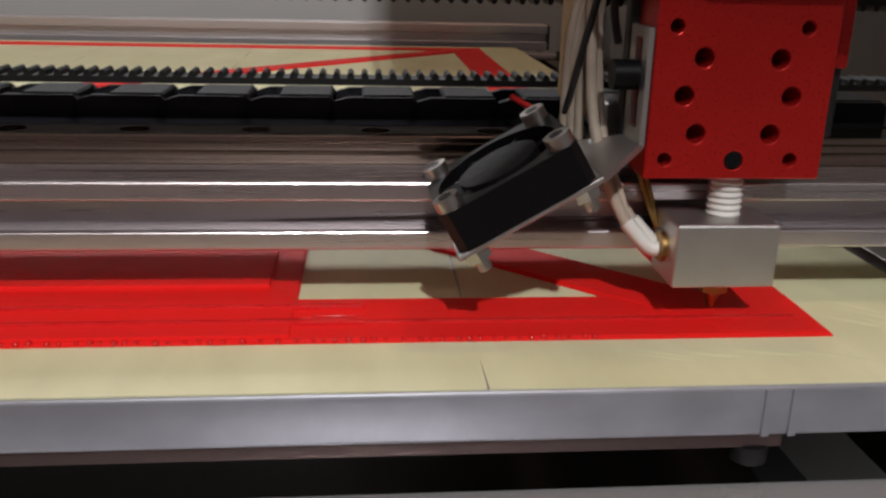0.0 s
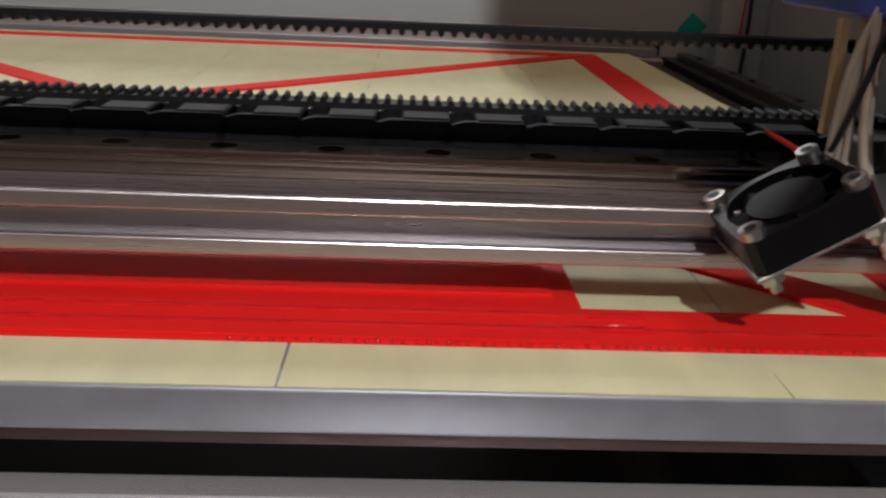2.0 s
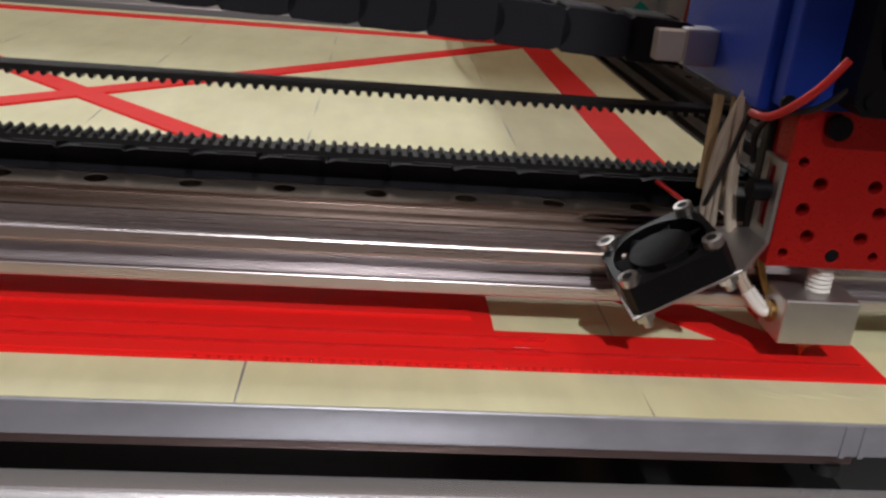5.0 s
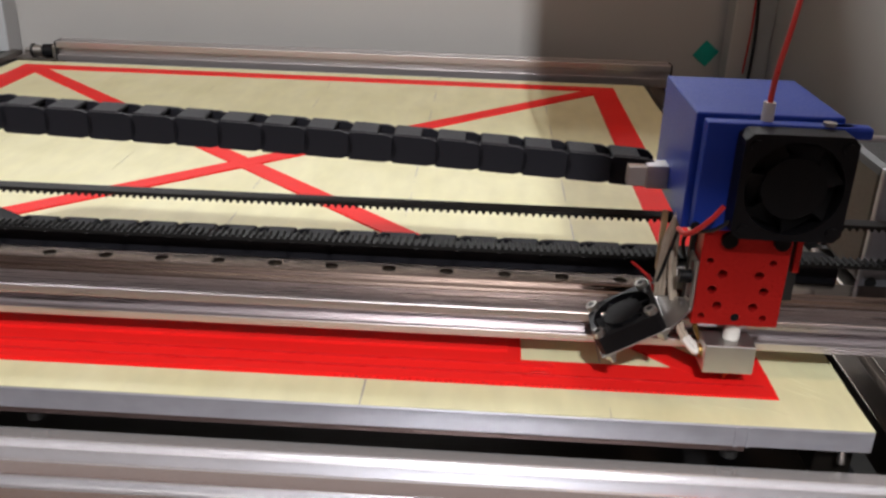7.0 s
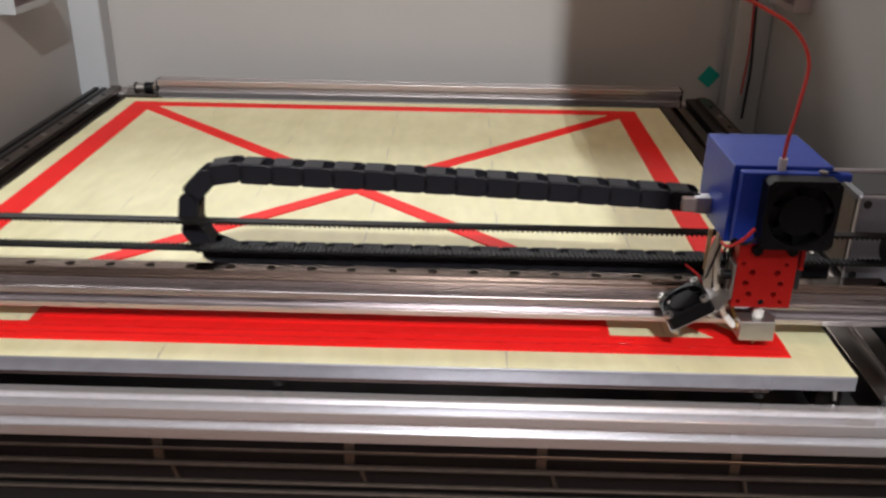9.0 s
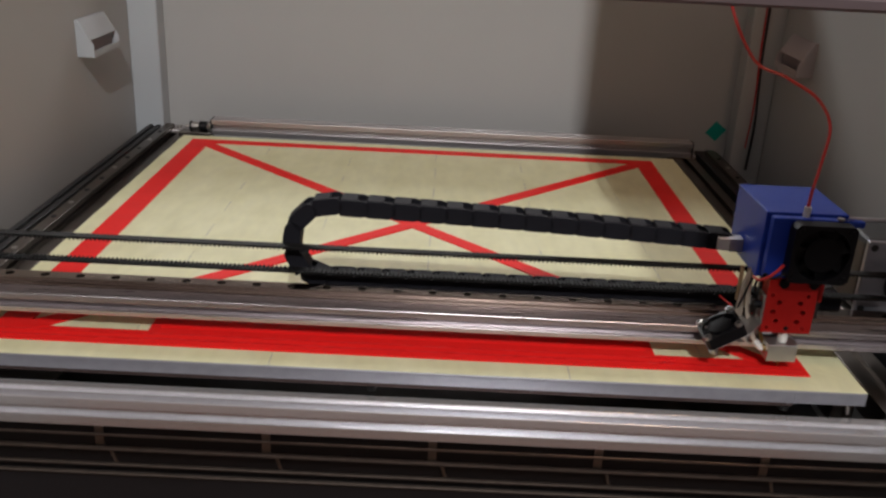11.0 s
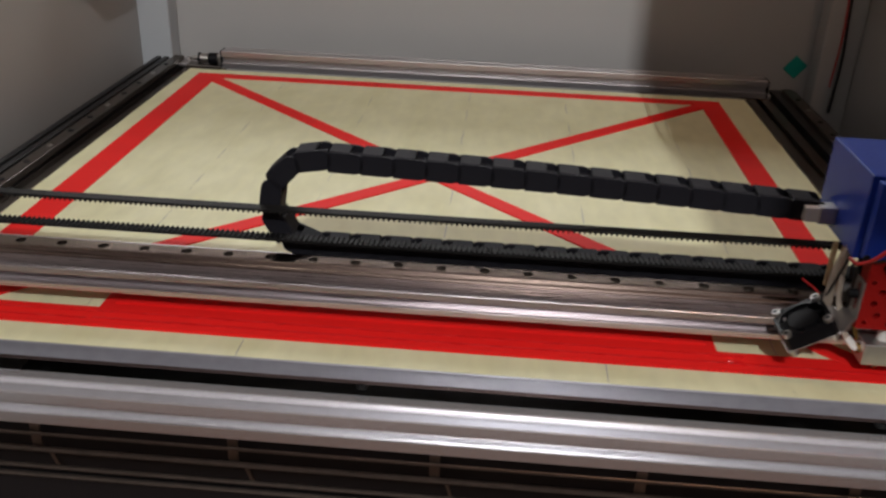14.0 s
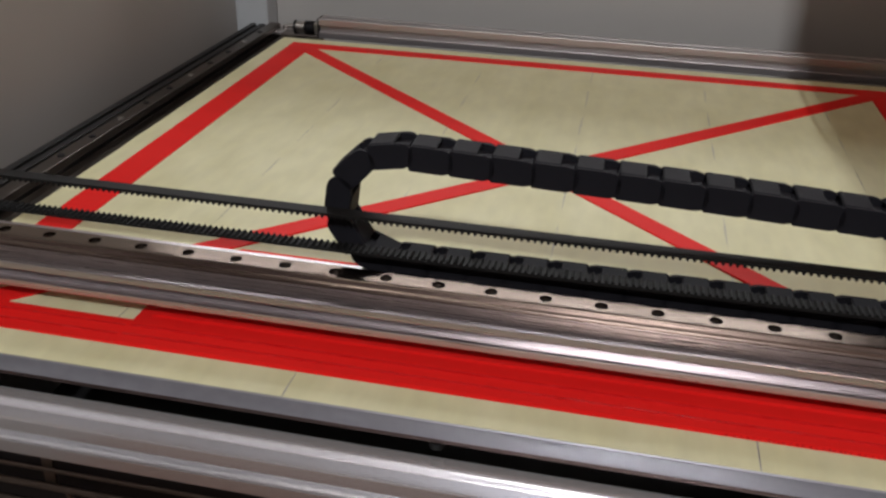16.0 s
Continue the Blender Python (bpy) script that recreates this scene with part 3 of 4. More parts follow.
def link_mesh():
    bm = bmesh.new()
    h, p, w = 0.0060, 0.0180, CY1 - CY0
    def side(y0, y1, xa, xb):
        pts = []
        for a in range(-90, 91, 30):
            pts.append((xb - h * 0.9 + h * 0.9 * math.cos(radians(a)), h * math.sin(radians(a))))
        pts += [(xa + 0.001, h), (xa, h - 0.001), (xa, -h + 0.001), (xa + 0.001, -h)]
        sub = bmesh.new()
        extrude_profile(sub, pts, y0, y1, "y")
        tmp = bpy.data.meshes.new("tmp")
        sub.to_mesh(tmp)
        sub.free()
        bm.from_mesh(tmp)
        bpy.data.meshes.remove(tmp)
    side(0.0, 0.0022, -p / 2, p / 2 + 0.003)
    side(w - 0.0022, w, -p / 2, p / 2 + 0.003)
    add_box(bm, -p / 2 + 0.0005, p / 2 - 0.0055, 0.001, w - 0.001, h - 0.0018, h + 0.0004, 0.0005, 1)
    add_box(bm, -p / 2 + 0.0005, p / 2 - 0.0055, 0.001, w - 0.001, -h - 0.0004, -h + 0.0018, 0.0005, 1)
    add_box(bm, -p / 2, p / 2, 0.003, w - 0.003, -h + 0.003, h - 0.003)
    mesh = bpy.data.meshes.new("link")
    bm.normal_update()
    bm.to_mesh(mesh)
    bm.free()
    mesh.materials.append(MAT["chain_plastic"])
    return mesh


LINK = link_mesh()
d = 0.009
k = 0
while d < dist[-1]:
    a, b = on_chain(d - 0.008), on_chain(d + 0.008)
    c = on_chain(d)
    ang = math.degrees(math.atan2(b.y - a.y, b.x - a.x))
    ob = new("link", LINK)
    ob.parent = chain
    ob.matrix_basis = Matrix.Translation((c.x, CY0, c.y)) @ pose(0, 0, 0, 0, -ang, 0)
    d += 0.0186
    k += 1

# ---- the print head ----
head = thing("extruder", "extruder with red plate, blue case, fans and hot end", "extruder")
head.location = (HX, HY, 0.0010)
# head parts are laid out from the nozzle tip
PLATE_SPOTS = [(-0.0153, 0.0562, 0.0013), (0.0088, 0.0562, 0.0013), (-0.0098, 0.0508, 0.0018), (0.0044, 0.0507, 0.0018), (-0.0128, 0.0440, 0.0018), (0.0073, 0.0440, 0.0018),
               (-0.0099, 0.0371, 0.0018), (0.0042, 0.0371, 0.0018), (-0.0153, 0.0323, 0.0013), (0.0087, 0.0323, 0.0013), (-0.0021, 0.0321, 0.0018)]
red = box("front_plate", -0.0190, 0.0148, -0.0072, 0.0035, 0.0286, 0.0720, MAT["red_anodised"], head, 0.0003, "red anodised drilled metal block")
big = holes("drill", [(x, z) for x, z, r in PLATE_SPOTS if r > 0.0015], 0.0018, -0.02, 0.0200)
small = holes("drill", [(x, z) for x, z, r in PLATE_SPOTS if r < 0.0015], 0.0013, -0.02, 0.0200)
for tool in (big, small):
    tool.location = head.location
bpy.context.view_layer.update()
cut(red, [big, small])
worn = red.modifiers.new("worn_edge", "BEVEL")
worn.width, worn.segments, worn.limit_method, worn.angle_limit = 0.00032, 2, "ANGLE", radians(40)
for x, z in ((-0.0021, 0.0321),):
    cyl("set_screw", (x, -0.0070, z), (x, -0.0012, z), 0.0016, MAT["black_gloss"], red, n=14)
for x in (-0.0096, 0.0102):
    cyl("cap_screw", (x, -0.0096, 0.0655), (x, -0.0072, 0.0655), 0.0031, MAT["black_gloss"], red, n=18)
# heater block and nozzle
hot = box("heater_block", -0.0120, 0.0082, -0.0092, 0.0040, 0.0076, 0.0202, MAT["block_aluminium"], head, 0.0005, "satin aluminium heater block")
cyl("heater_socket", (-0.0129, -0.0020, 0.0138), (-0.0117, -0.0020, 0.0138), 0.0030, MAT["brass"], hot, n=16)
bm = bmesh.new()
add_cyl(bm, (0, 0, 0.0036), (0, 0, 0.0077), 0.0029, n=6)
add_cyl(bm, (0, 0, 0.0000), (0, 0, 0.0036), 0.0006, 0.0018, n=16)
part("nozzle", bm, MAT["brass"], head, "brass nozzle")
bm = bmesh.new()
rings = []
for i in range(15):
    r = 0.0034 if i % 2 else 0.0029
    rings.append([bm.verts.new((-0.0005 + r * math.cos(2 * math.pi * k / 18), -0.0015 + r * math.sin(2 * math.pi * k / 18), 0.0200 + i * 0.00064)) for k in range(18)])
for a, b in zip(rings, rings[1:]):
    for k in range(18):
        bm.faces.new((a[k], a[(k + 1) % 18], b[(k + 1) % 18], b[k]))
bm.faces.new(rings[0][::-1])
bm.faces.new(rings[-1])
smooth(part("threaded_tube", bm, MAT["white_plastic"], head, "white threaded tube"), 60)
# carriage behind the plate
box("carriage_plate", -0.0205, 0.0175, 0.0040, 0.0080, 0.0280, 0.0780, MAT["black"], head, 0.0006)
box("slide_block", -0.0215, 0.0215, 0.0150, 0.0300, 0.0325, 0.0395, MAT["steel"], head, 0.0008)
box("side_board", -0.0300, -0.0278, 0.0180, 0.0205, 0.0400, 0.0660, MAT["plywood"], head, 0.0002, "thin plywood board on edge")
box("side_board", -0.0250, -0.0230, 0.0180, 0.0205, 0.0360, 0.0660, MAT["plywood"], head, 0.0002, "thin plywood board on edge")
box("sensor_block", 0.0180, 0.0235, 0.0060, 0.0200, 0.0340, 0.0600, MAT["black"], head, 0.0006)
box("sensor_clip", 0.0160, 0.0215, 0.0020, 0.0080, 0.0620, 0.0660, MAT["white_plastic"], head, 0.0008)
box("sensor_strip", 0.0205, 0.0230, 0.0035, 0.0058, 0.0480, 0.0640, MAT["red_anodised"], head, 0.0003)

# blue case
case = box("case", -0.0268, 0.0275, 0.0000, 0.0610, 0.0665, 0.1125, MAT["blue_case"], head, 0.0007, "blue metal motor case")
box("front_cover", -0.0244, 0.0292, -0.0078, -0.0014, 0.0690, 0.1110, MAT["blue_case"], case, 0.0006)
box("cover_tab", 0.0160, 0.0352, -0.0080, -0.0016, 0.1065, 0.1110, MAT["blue_case"], case, 0.0012)
for x in (-0.019, -0.006):
    cyl("case_screw", (x, -0.0030, 0.0700), (x, -0.0016, 0.0700), 0.0022, MAT["black_gloss"], case, n=14)
cyl("case_screw", (-0.0232, -0.0088, 0.0705), (-0.0232, -0.0078, 0.0705), 0.0020, MAT["black_gloss"], case, n=14)
cyl("top_screw", (0.0195, -0.0060, 0.1110), (0.0195, -0.0060, 0.1122), 0.0024, MAT["steel"], case, n=16)
cyl("tube_fitting", (-0.0018, -0.0020, 0.1090), (-0.0018, -0.0020, 0.1178), 0.0022, MAT["white_plastic"], head, n=16, label="white tube fitting")


def fan(size, thick, blades):
    """A square fan lying in x, y, centred, from z 0 to thick; the parts are returned unparented."""
    h, r = size / 2, size * 0.44
    bm = bmesh.new()
    n = 48
    c = size * 0.07
    def square(i):
        a = 2 * math.pi * (i + 0.5) / n
        s = h / max(abs(math.cos(a)), abs(math.sin(a)))
        x, y = s * math.cos(a), s * math.sin(a)
        if abs(x) > h - c and abs(y) > h - c:
            k = (2 * h - c) / (abs(x) + abs(y)) if abs(x) + abs(y) > 2 * h - c else 1
            x, y = x * k, y * k
        return x, y
    rings = []
    for z in (0.0, thick):
        outer = [bm.verts.new((*square(i), z)) for i in range(n)]
        inner = [bm.verts.new((r * math.cos(2 * math.pi * (i + 0.5) / n), r * math.sin(2 * math.pi * (i + 0.5) / n), z)) for i in range(n)]
        rings.append((outer, inner))
    (o0, i0), (o1, i1) = rings
    for i in range(n):
        j = (i + 1) % n
        bm.faces.new((o0[i], o0[j], o1[j], o1[i]))
        bm.faces.new((i0[j], i0[i], i1[i], i1[j]))
        bm.faces.new((o1[i], o1[j], i1[j], i1[i]))
        bm.faces.new((o0[j], o0[i], i0[i], i0[j]))
    bmesh.ops.recalc_face_normals(bm, faces=bm.faces)
    frame_mesh = bm
    hub = bmesh.new()
    add_cyl(hub, (0, 0, thick * 0.15), (0, 0, thick * 0.94), size * 0.29, n=36)
    blade = bmesh.new()
    ra, rb_ = size * 0.25, size * 0.442
    q = []
    for a, z in ((0.0, thick * 0.80), (0.94, thick * 0.25)):
        for rr in (ra, rb_):
            q.append(Vector((rr * math.cos(a + 0.15 * (rr == rb_)), rr * math.sin(a + 0.15 * (rr == rb_)), z)))
    vs = [blade.verts.new(v) for v in q] + [blade.verts.new(v + Vector((0, 0, 0.0006))) for v in q]
    for f in ((0, 1, 3, 2), (4, 6, 7, 5), (0, 4, 5, 1), (2, 3, 7, 6), (1, 5, 7, 3), (0, 2, 6, 4)):
        blade.faces.new([vs[i] for i in f])
    bmesh.ops.recalc_face_normals(blade, faces=blade.faces)
    struts = bmesh.new()
    for k in range(4):
        m = pose(0, 0, 0, 0, 0, 45 + 90 * k)
        add_box(struts, 0, size * 0.47, -0.0009, 0.0009, 0.0, 0.0012, m=m)
    add_cyl(struts, (0, 0, 0.0001), (0, 0, 0.0008), size * 0.452, n=36)
    add_cyl(struts, (0, 0, 0), (0, 0, 0.0014), size * 0.24, n=24)
    return frame_mesh, hub, blade, struts


def mount_fan(name, size, thick, blades, m, label, shell):
    f, r, b, s = fan(size, thick, blades)
    root = part(name, f, MAT[shell], head, label)
    root.matrix_basis = m
    part("rotor_hub", r, MAT["fan_black"], root)
    first = part("blade", b, MAT["fan_black"], root)
    for k in range(1, blades):
        ob = new("blade", first.data)
        ob.parent = root
        ob.matrix_basis = pose(0, 0, 0, 0, 0, 360 * k / blades)
    part("struts", s, MAT["black"], root)
    return root


# large fan on the case front
front_fan = mount_fan("case_fan", 0.0400, 0.0105, 7, pose(0.0070, -0.0079, 0.0903, 90, 0, 0), "square black cooling fan", "black_gloss")
for sx in (-1, 1):
    for sz in (-1, 1):
        cyl("fan_screw", (0.016 * sx, 0.016 * sz, 0.0104), (0.016 * sx, 0.016 * sz, 0.0114), 0.0020, MAT["black_gloss"], front_fan, n=12)
# small tilted fan beside the hot end, on an angled bracket
FAN, FT = 0.0276, 0.0080
FO = Vector((-0.0532, -0.0168, 0.0160))
TILT = pose(FO.x, FO.y, FO.z, 0, -30.4, 0) @ pose(0, 0, 0, 1.4, 0, 0)
part_fan = mount_fan("part_fan", FAN, FT, 7, TILT @ pose(FAN / 2, FAN / 2, 0.0010), "small tilted black cooling fan", "fan_shell")
brk = bmesh.new()
add_box(brk, -0.0005, FAN + 0.0010, 0.0002, FAN - 0.0002, 0.0, 0.0010, 0.0002, 1)
bracket = part("fan_bracket", brk, MAT["bracket_metal"], head, "bent aluminium bracket with a slotted tab")
bracket.matrix_basis = TILT
bm = bmesh.new()
pts = [(-0.0203, 0.0345), (-0.0203, 0.0558), (-0.0193, 0.0558), (-0.0193, 0.0345)]
extrude_profile(bm, pts, -0.0070, 0.0035, "y")
tab = part("bracket_tab", bm, MAT["bracket_metal"], head, "aluminium slotted tab")
sl = box("drill", -0.026, -0.015, -0.0038, 0.0003, 0.0375, 0.0538, MAT["black"], None, 0.0)
sl.location = head.location
bpy.context.view_layer.update()
cut(tab, [sl])
bm = bmesh.new()
corners = [TILT @ Vector((FAN + 0.0010, 0.0002, 0.0010)), TILT @ Vector((FAN + 0.0010, FAN - 0.0002, 0.0010)), Vector((-0.0194, 0.0030, 0.0352)), Vector((-0.0199, -0.0070, 0.0352))]
top = [bm.verts.new(v) for v in corners]
low = [bm.verts.new(v - Vector((-0.0005, 0, 0.0010))) for v in corners]
bm.faces.new(top)
bm.faces.new(low[::-1])
for k in range(4):
    bm.faces.new((top[k], low[k], low[(k + 1) % 4], top[(k + 1) % 4]))
bmesh.ops.recalc_face_normals(bm, faces=bm.faces)
part("bracket_neck", bm, MAT["bracket_metal"], head, "bent tapering neck of the bracket")
cyl("tab_screw", (-0.0250, -0.0018, 0.0470), (-0.0203, -0.0018, 0.0470), 0.0028, MAT["black_gloss"], head, n=18)
for u in (0.0028, FAN - 0.0028):
    for v in (0.0028, FAN - 0.0028):
        bm = bmesh.new()
        add_cyl(bm, (u, v, 0.0089), (u, v, 0.0112), 0.0025, n=18)
        s = part("fan_screw", bm, MAT["steel"], part_fan, "steel socket screw")
        s.matrix_basis = pose(-FAN / 2, -FAN / 2, -0.0010)
        smooth(s)
        hx = bmesh.new()
        add_cyl(hx, (u, v, 0.01110), (u, v, 0.01128), 0.0014, n=6)
        h = part("socket", hx, MAT["black"], s)
        bm = bmesh.new()
        add_cyl(bm, (u, v, -0.0020), (u, v, 0.0), 0.0026, n=6)
        add_cyl(bm, (u, v, -0.0044), (u, v, -0.0018), 0.0013, n=12)
        nut = part("fan_nut", bm, MAT["steel"], part_fan, "steel nut on a screw end")
        nut.matrix_basis = pose(-FAN / 2, -FAN / 2, -0.0010)
# wires
for k, (dx, dy) in enumerate(((0.0, 0.0), (0.0017, 0.0016))):
    tube("heater_wire", [(-0.0126, -0.0020 + dy, 0.0132 + 0.0014 * k), (-0.0150 + dx, -0.0016 + dy, 0.0138), (-0.0195 + dx, 0.0000 + dy, 0.0185), (-0.0232 + dx, 0.0030 + dy, 0.0270), (-0.0258 + dx, 0.0060 + dy, 0.0380), (-0.0268 + dx, 0.0075 + dy, 0.0520), (-0.0270 + dx, 0.0085, 0.0680)],
         0.0011, MAT["wire_white"], head, "white glass-fibre sleeved wire")
    tube("wire_sleeve", [(-0.0130 - 0.0002 * k, -0.0020 + dy, 0.0133 + 0.0014 * k), (-0.0150 + dx, -0.0016 + dy, 0.0138), (-0.0192 + dx, -0.0001 + dy, 0.0182)], 0.0015, MAT["white_plastic"], head, "white wire sleeve")
for k in range(2):
    tube("sensor_wire", [(-0.0122, 0.0020, 0.0166), (-0.0135 - 0.001 * k, 0.0030, 0.0220), (-0.0155 - 0.001 * k, 0.0050, 0.0300), (-0.0175, 0.0070, 0.0420), (-0.0185, 0.0080, 0.0600)], 0.0006, MAT["brass"], head, "thin copper coloured wire")
for k in range(3):
    tube("heater_wire", [(-0.0272 - 0.0012 * k, 0.0110 + 0.001 * k, 0.0300), (-0.0276 - 0.0012 * k, 0.0105 + 0.001 * k, 0.0420), (-0.0276 - 0.001 * k, 0.0110, 0.0560), (-0.0260, 0.0100, 0.0690)], 0.0010, MAT["wire_white"], head)
tube("black_wire", [(-0.0300, 0.0200, 0.0330), (-0.0300, 0.0120, 0.0380), (-0.0285, 0.0075, 0.0500), (-0.0262, 0.0060, 0.0620), (-0.0240, 0.0040, 0.0720)], 0.0007, MAT["black"], head, "black wire")
tube("black_wire", [(-0.0220, 0.0060, 0.0520), (-0.0240, 0.0035, 0.0600), (-0.0225, -0.0020, 0.0660), (-0.0170, -0.0100, 0.0700), (-0.0120, -0.0140, 0.0760)], 0.0008, MAT["black"], head, "black wire")
tube("red_wire", [(-0.0270, 0.0020, 0.0655), (-0.0264, -0.0070, 0.0668), (-0.0240, -0.0140, 0.0715), (-0.0204, -0.0180, 0.0775), (-0.0168, -0.0188, 0.0830)], 0.0010, MAT["wire_red"], head, "red wire")
tube("red_wire", [(-0.0300, 0.0160, 0.0300), (-0.0310, 0.0220, 0.0340), (-0.0380, 0.0300, 0.0380)], 0.0007, MAT["wire_red"], head, "red wire")
# the chain's end piece on the case
plug = thing("chain_plug", "pale two-piece metal plug at the end of the cable chain", "connector")
plug.location = (HX - 0.0266, CY0 - 0.0005, 0.0767)
box("plug_shell", -0.0095, 0.0, -0.0048, 0.0048, -0.0050, 0.0050, MAT["bracket_metal"], plug, 0.0006)
box("plug_neck", -0.0170, -0.0092, -0.0042, 0.0042, -0.0042, 0.0042, MAT["white_plastic"], plug, 0.0005, "pinkish white plug sleeve")

# filament leading up from the head
fil = tube("filament", [(HX - 0.0018, HY - 0.002, 0.1185), (HX - 0.0008, HY - 0.001, 0.1300), (HX + 0.0035, HY + 0.004, 0.1480), (HX + 0.0075, HY + 0.012, 0.1690), (HX - 0.0010, HY + 0.020, 0.1850),
                        (HX - 0.0200, HY + 0.028, 0.1960), (HX - 0.0420, HY + 0.040, 0.2080), (HX - 0.0600, HY + 0.060, 0.2600), (HX - 0.0600, HY + 0.080, 0.3600)], 0.00105, MAT["filament"])
tagged(fil, "thin red filament curving up from the head", "filament")

# ---- drive motor ----
motor = thing("drive_motor", "square stepper motor with a silver face and belt pulley", "motor")
MX0, MY, MZ0, MS = 0.0440, YR + 0.0120, 0.0262, 0.0565
mcx, mcz = MX0 + MS / 2, MZ0 + MS / 2
face = box("motor_face", MX0, MX0 + MS, MY, MY + 0.0045, MZ0, MZ0 + MS, MAT["mill_aluminium"], motor, 0.0012)
box("motor_body", MX0 + 0.001, MX0 + MS - 0.001, MY + 0.0045, MY + 0.050, MZ0 + 0.001, MZ0 + MS - 0.001, MAT["black"], motor, 0.004)
box("motor_cap", MX0, MX0 + MS, MY + 0.050, MY + 0.056, MZ0, MZ0 + MS, MAT["mill_aluminium"], motor, 0.002)
for sx in (-1, 1):
    for sz in (-1, 1):
        cyl("motor_screw", (mcx + sx * 0.0235, MY - 0.0004, mcz + sz * 0.0235), (mcx + sx * 0.0235, MY + 0.001, mcz + sz * 0.0235), 0.0026, MAT["black"], motor, n=14)
cyl("face_ring", (PULLEY[0], MY - 0.0010, PULLEY[1]), (PULLEY[0], MY, PULLEY[1]), 0.0190, MAT["black"], motor, n=40)
cyl("pulley_flange", (PULLEY[0], YR + 0.0095, PULLEY[1]), (PULLEY[0], YR + 0.0108, PULLEY[1]), 0.0125, MAT["aluminium"], motor, n=32)
cyl("pulley", (PULLEY[0], YR + 0.0015, PULLEY[1]), (PULLEY[0], YR + 0.0095, PULLEY[1]), 0.0086, MAT["rubber"], motor, n=32)
cyl("pulley_flange", (PULLEY[0], YR + 0.0003, PULLEY[1]), (PULLEY[0], YR + 0.0015, PULLEY[1]), 0.0122, MAT["aluminium"], motor, n=32)
cyl("pulley_hub", (PULLEY[0], YR - 0.0060, PULLEY[1]), (PULLEY[0], YR + 0.0003, PULLEY[1]), 0.0095, MAT["aluminium"], motor, n=28)
cyl("motor_shaft", (PULLEY[0], YR - 0.0072, PULLEY[1]), (PULLEY[0], YR - 0.0059, PULLEY[1]), 0.0030, MAT["steel"], motor, n=18)
box("motor_bracket", MX0 - 0.004, MX0 + MS + 0.014, MY - 0.006, MY + 0.050, 0.0205, 0.0258, MAT["browned_aluminium"], motor, 0.001)

# ---- small things on the walls and the frame ----
def hood(x, y0, y1, z, s, mat):
    root = thing("wall_hood", "white sheet metal hood on the cabinet side wall", "hood", "wall hoods")
    root.location = (x, 0, z)
    bm = bmesh.new()
    pts = [(0, 0.036), (0.003, 0.036), (0.0155, 0.0150), (0.0142, 0.0142), (0.0025, 0.0335), (0, 0.0335)]
    extrude_profile(bm, [(s * u, v) for u, v in pts], y0, y1, "y")
    part("cover", bm, MAT[mat], root)
    bm = bmesh.new()
    pts = [(0, -0.004), (0.019, -0.004), (0.019, 0.003), (0.0178, 0.003), (0.0178, -0.0028), (0, -0.0028)]
    extrude_profile(bm, [(s * u, v) for u, v in pts], y0, y1, "y")
    part("lower_lip", bm, MAT[mat], root)
    for y in (y0 - 0.0012, y1):
        bm = bmesh.new()
        extrude_profile(bm, [(s * u, v) for u, v in ((0, 0.036), (0.003, 0.036), (0.019, 0.010), (0.019, -0.004), (0, -0.004))], y, y + 0.0012, "y")
        part("end_plate", bm, MAT[mat], root)
    # dark brown block added to stand for the shade inside the opening
    box("shade_filler", min(0, s * 0.012), max(0, s * 0.012), y0 + 0.012, y1 - 0.004, -0.002, 0.020, MAT["header_paint"], root)
    return root


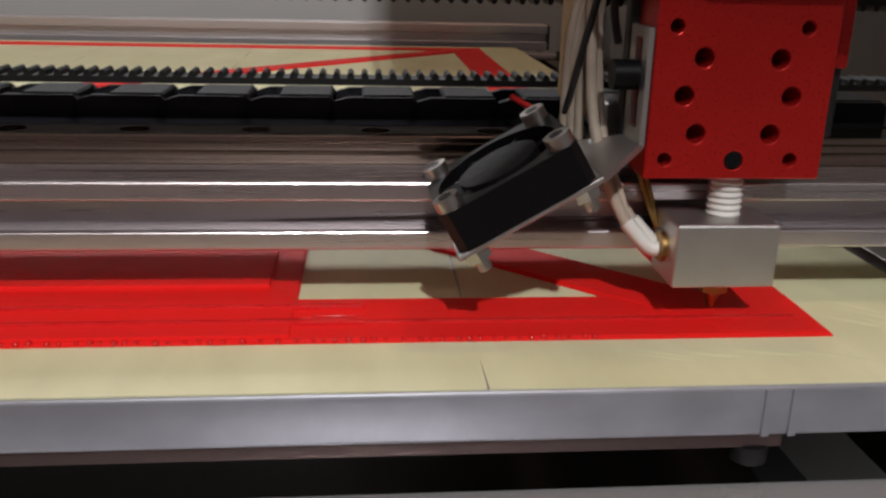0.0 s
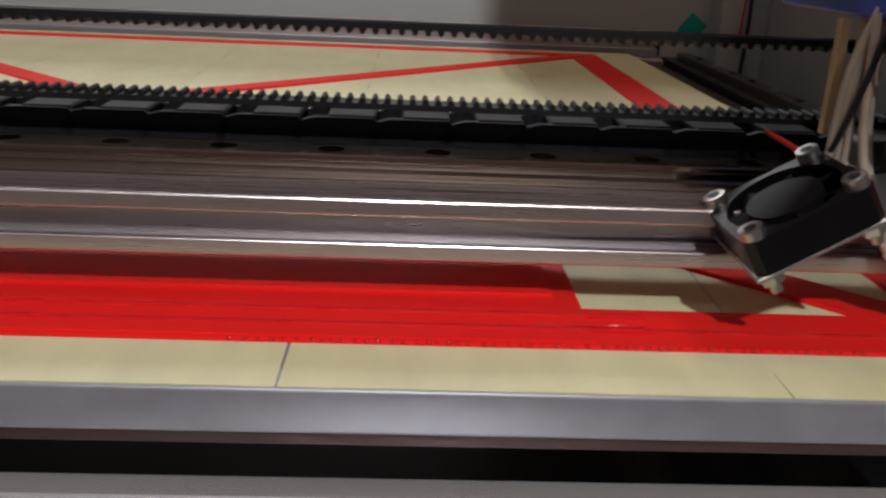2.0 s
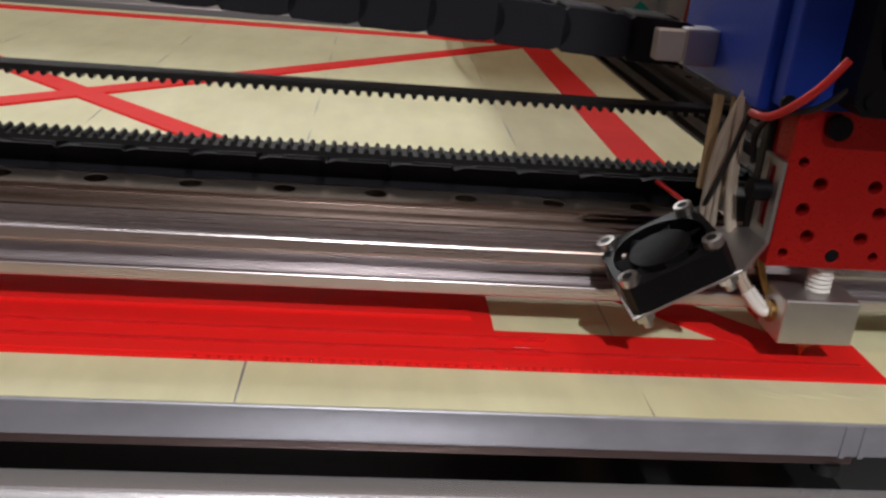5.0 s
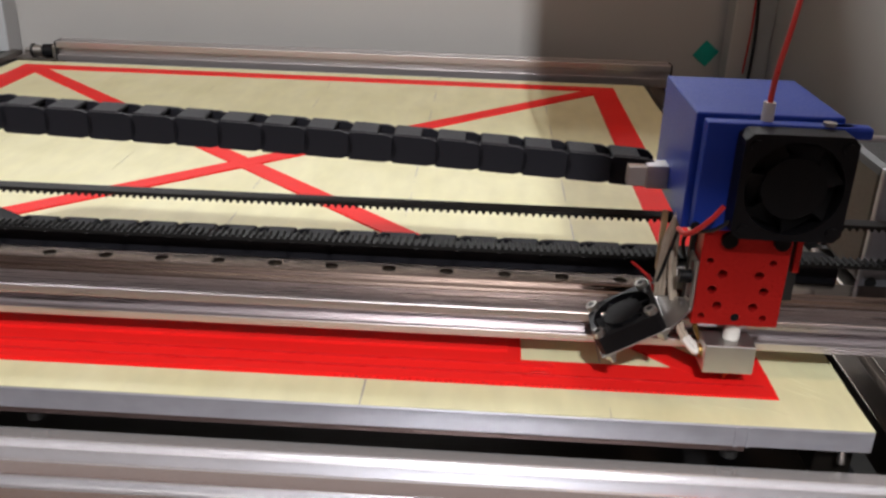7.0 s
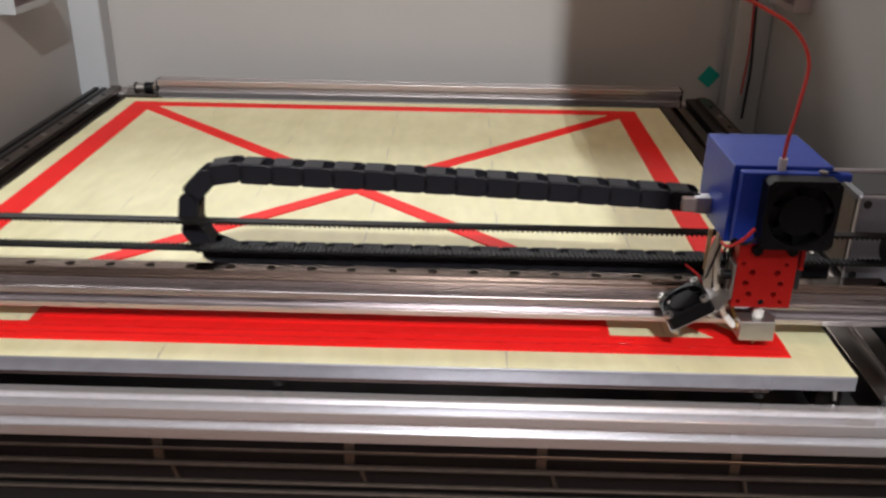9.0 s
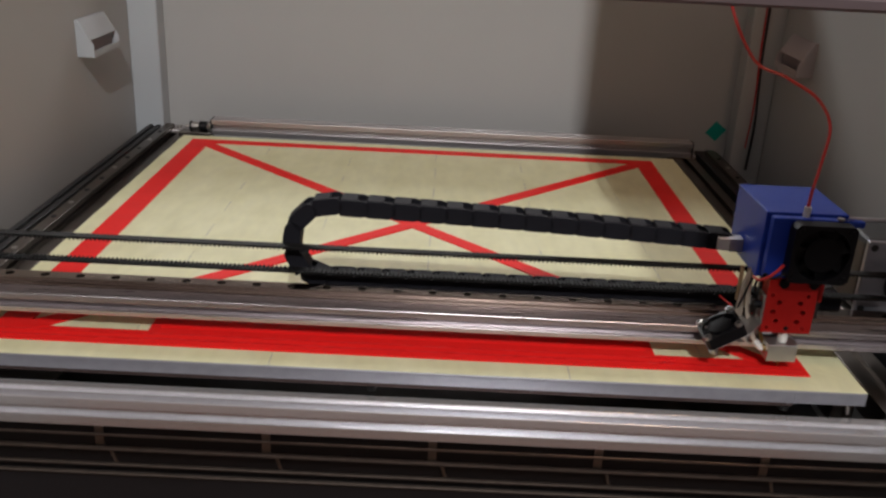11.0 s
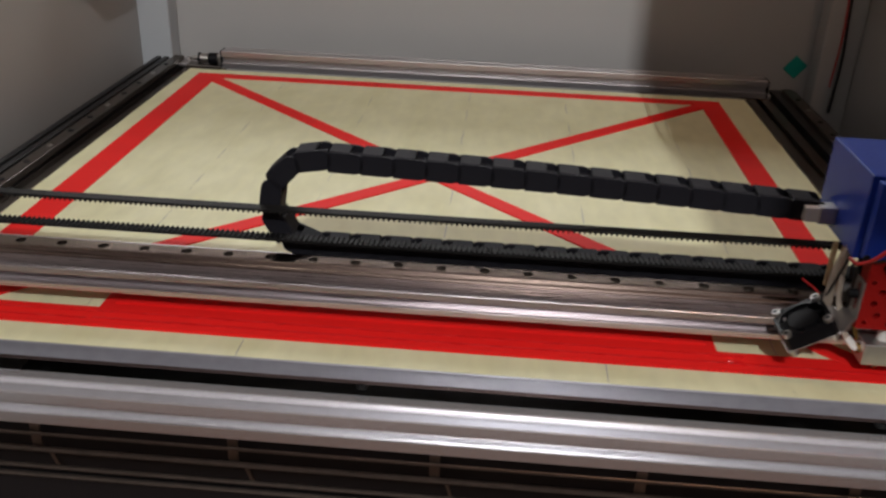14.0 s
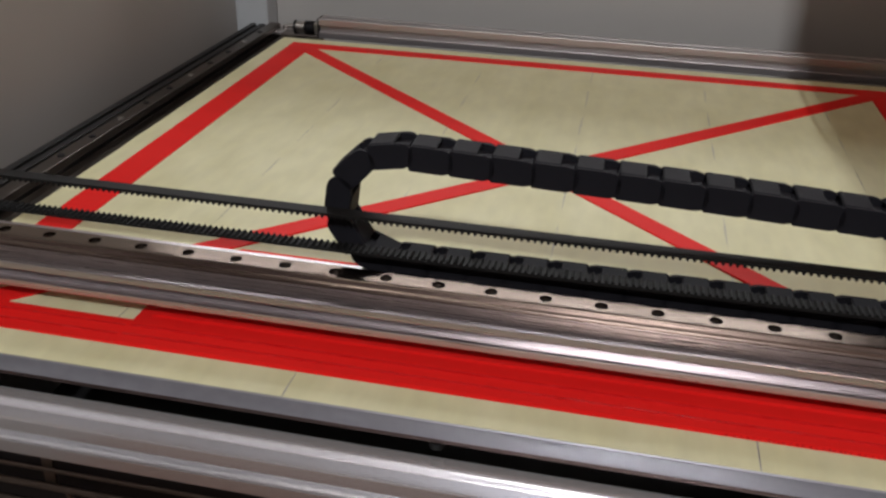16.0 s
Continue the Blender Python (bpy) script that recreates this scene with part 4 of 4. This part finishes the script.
hood(WALL_L, 0.462, 0.540, 0.112, 1, "pillar_paint")
# same hood in a dimmer paint, which stands for the shade it sits in
hood(WALL_R, 0.515, 0.590, 0.120, -1, "room_paint")
bm = bmesh.new()
add_box(bm, -0.0095, 0.0095, -0.0006, 0, -0.0105, 0.0105, m=pose(0.112, WALL_B, 0.0135, 0, 38, 0))
tagged(part("teal_tape", bm, MAT["teal_tape"]), "small teal tape square on the back wall", "tape")
tagged(tube("wall_cable", [(0.150, 0.625, -0.03), (0.152, 0.626, 0.03), (0.149, 0.626, 0.08), (0.146, 0.626, 0.14), (0.144, 0.626, 0.29)], 0.0017, MAT["black"]), "black cable running up the cabinet corner", "cable")
tagged(tube("wall_cable", [(0.145, 0.6265, 0.00), (0.147, 0.6265, 0.06), (0.143, 0.6265, 0.14), (0.140, 0.6265, 0.29)], 0.0009, MAT["wire_red"]), "thin red cable running up the cabinet corner", "cable")

def pulley_block():
    root = thing("corner_pulley", "small steel corner pulley with a black collar at the bed's back", "pulley")
    y, z = 0.585, 0.0035
    box("foot", -0.600, -0.558, 0.577, 0.597, -0.0160, -0.0030, MAT["browned_aluminium"], root, 0.001)
    cyl("wheel", (-0.5835, y, z), (-0.5750, y, z), 0.0056, MAT["steel"], root, n=24)
    cyl("wheel_rim", (-0.5860, y, z), (-0.5835, y, z), 0.0066, MAT["black"], root, n=24)
    cyl("collar", (-0.5735, y, z), (-0.5640, y, z), 0.0068, MAT["black_gloss"], root, n=24)
    cyl("axle", (-0.5930, y, z), (-0.5575, y, z), 0.0024, MAT["steel"], root, n=14)
    box("end_block", -0.5625, -0.5580, 0.578, 0.592, -0.0030, 0.0100, MAT["steel"], root, 0.0008)


pulley_block()


def terminal(x, y, z):
    root = thing("terminal_block", "green and red cable terminal block", "connector", "terminal blocks")
    box("terminal_body", x - 0.010, x + 0.010, y - 0.006, y + 0.006, z, z + 0.010, MAT["green_plastic"], root, 0.0006)
    box("terminal_plug", x - 0.005, x + 0.005, y - 0.010, y - 0.006, z, z + 0.008, MAT["wire_red"], root, 0.0006)


terminal(0.088, 0.030, 0.0108)
terminal(-0.622, 0.052, 0.0108)
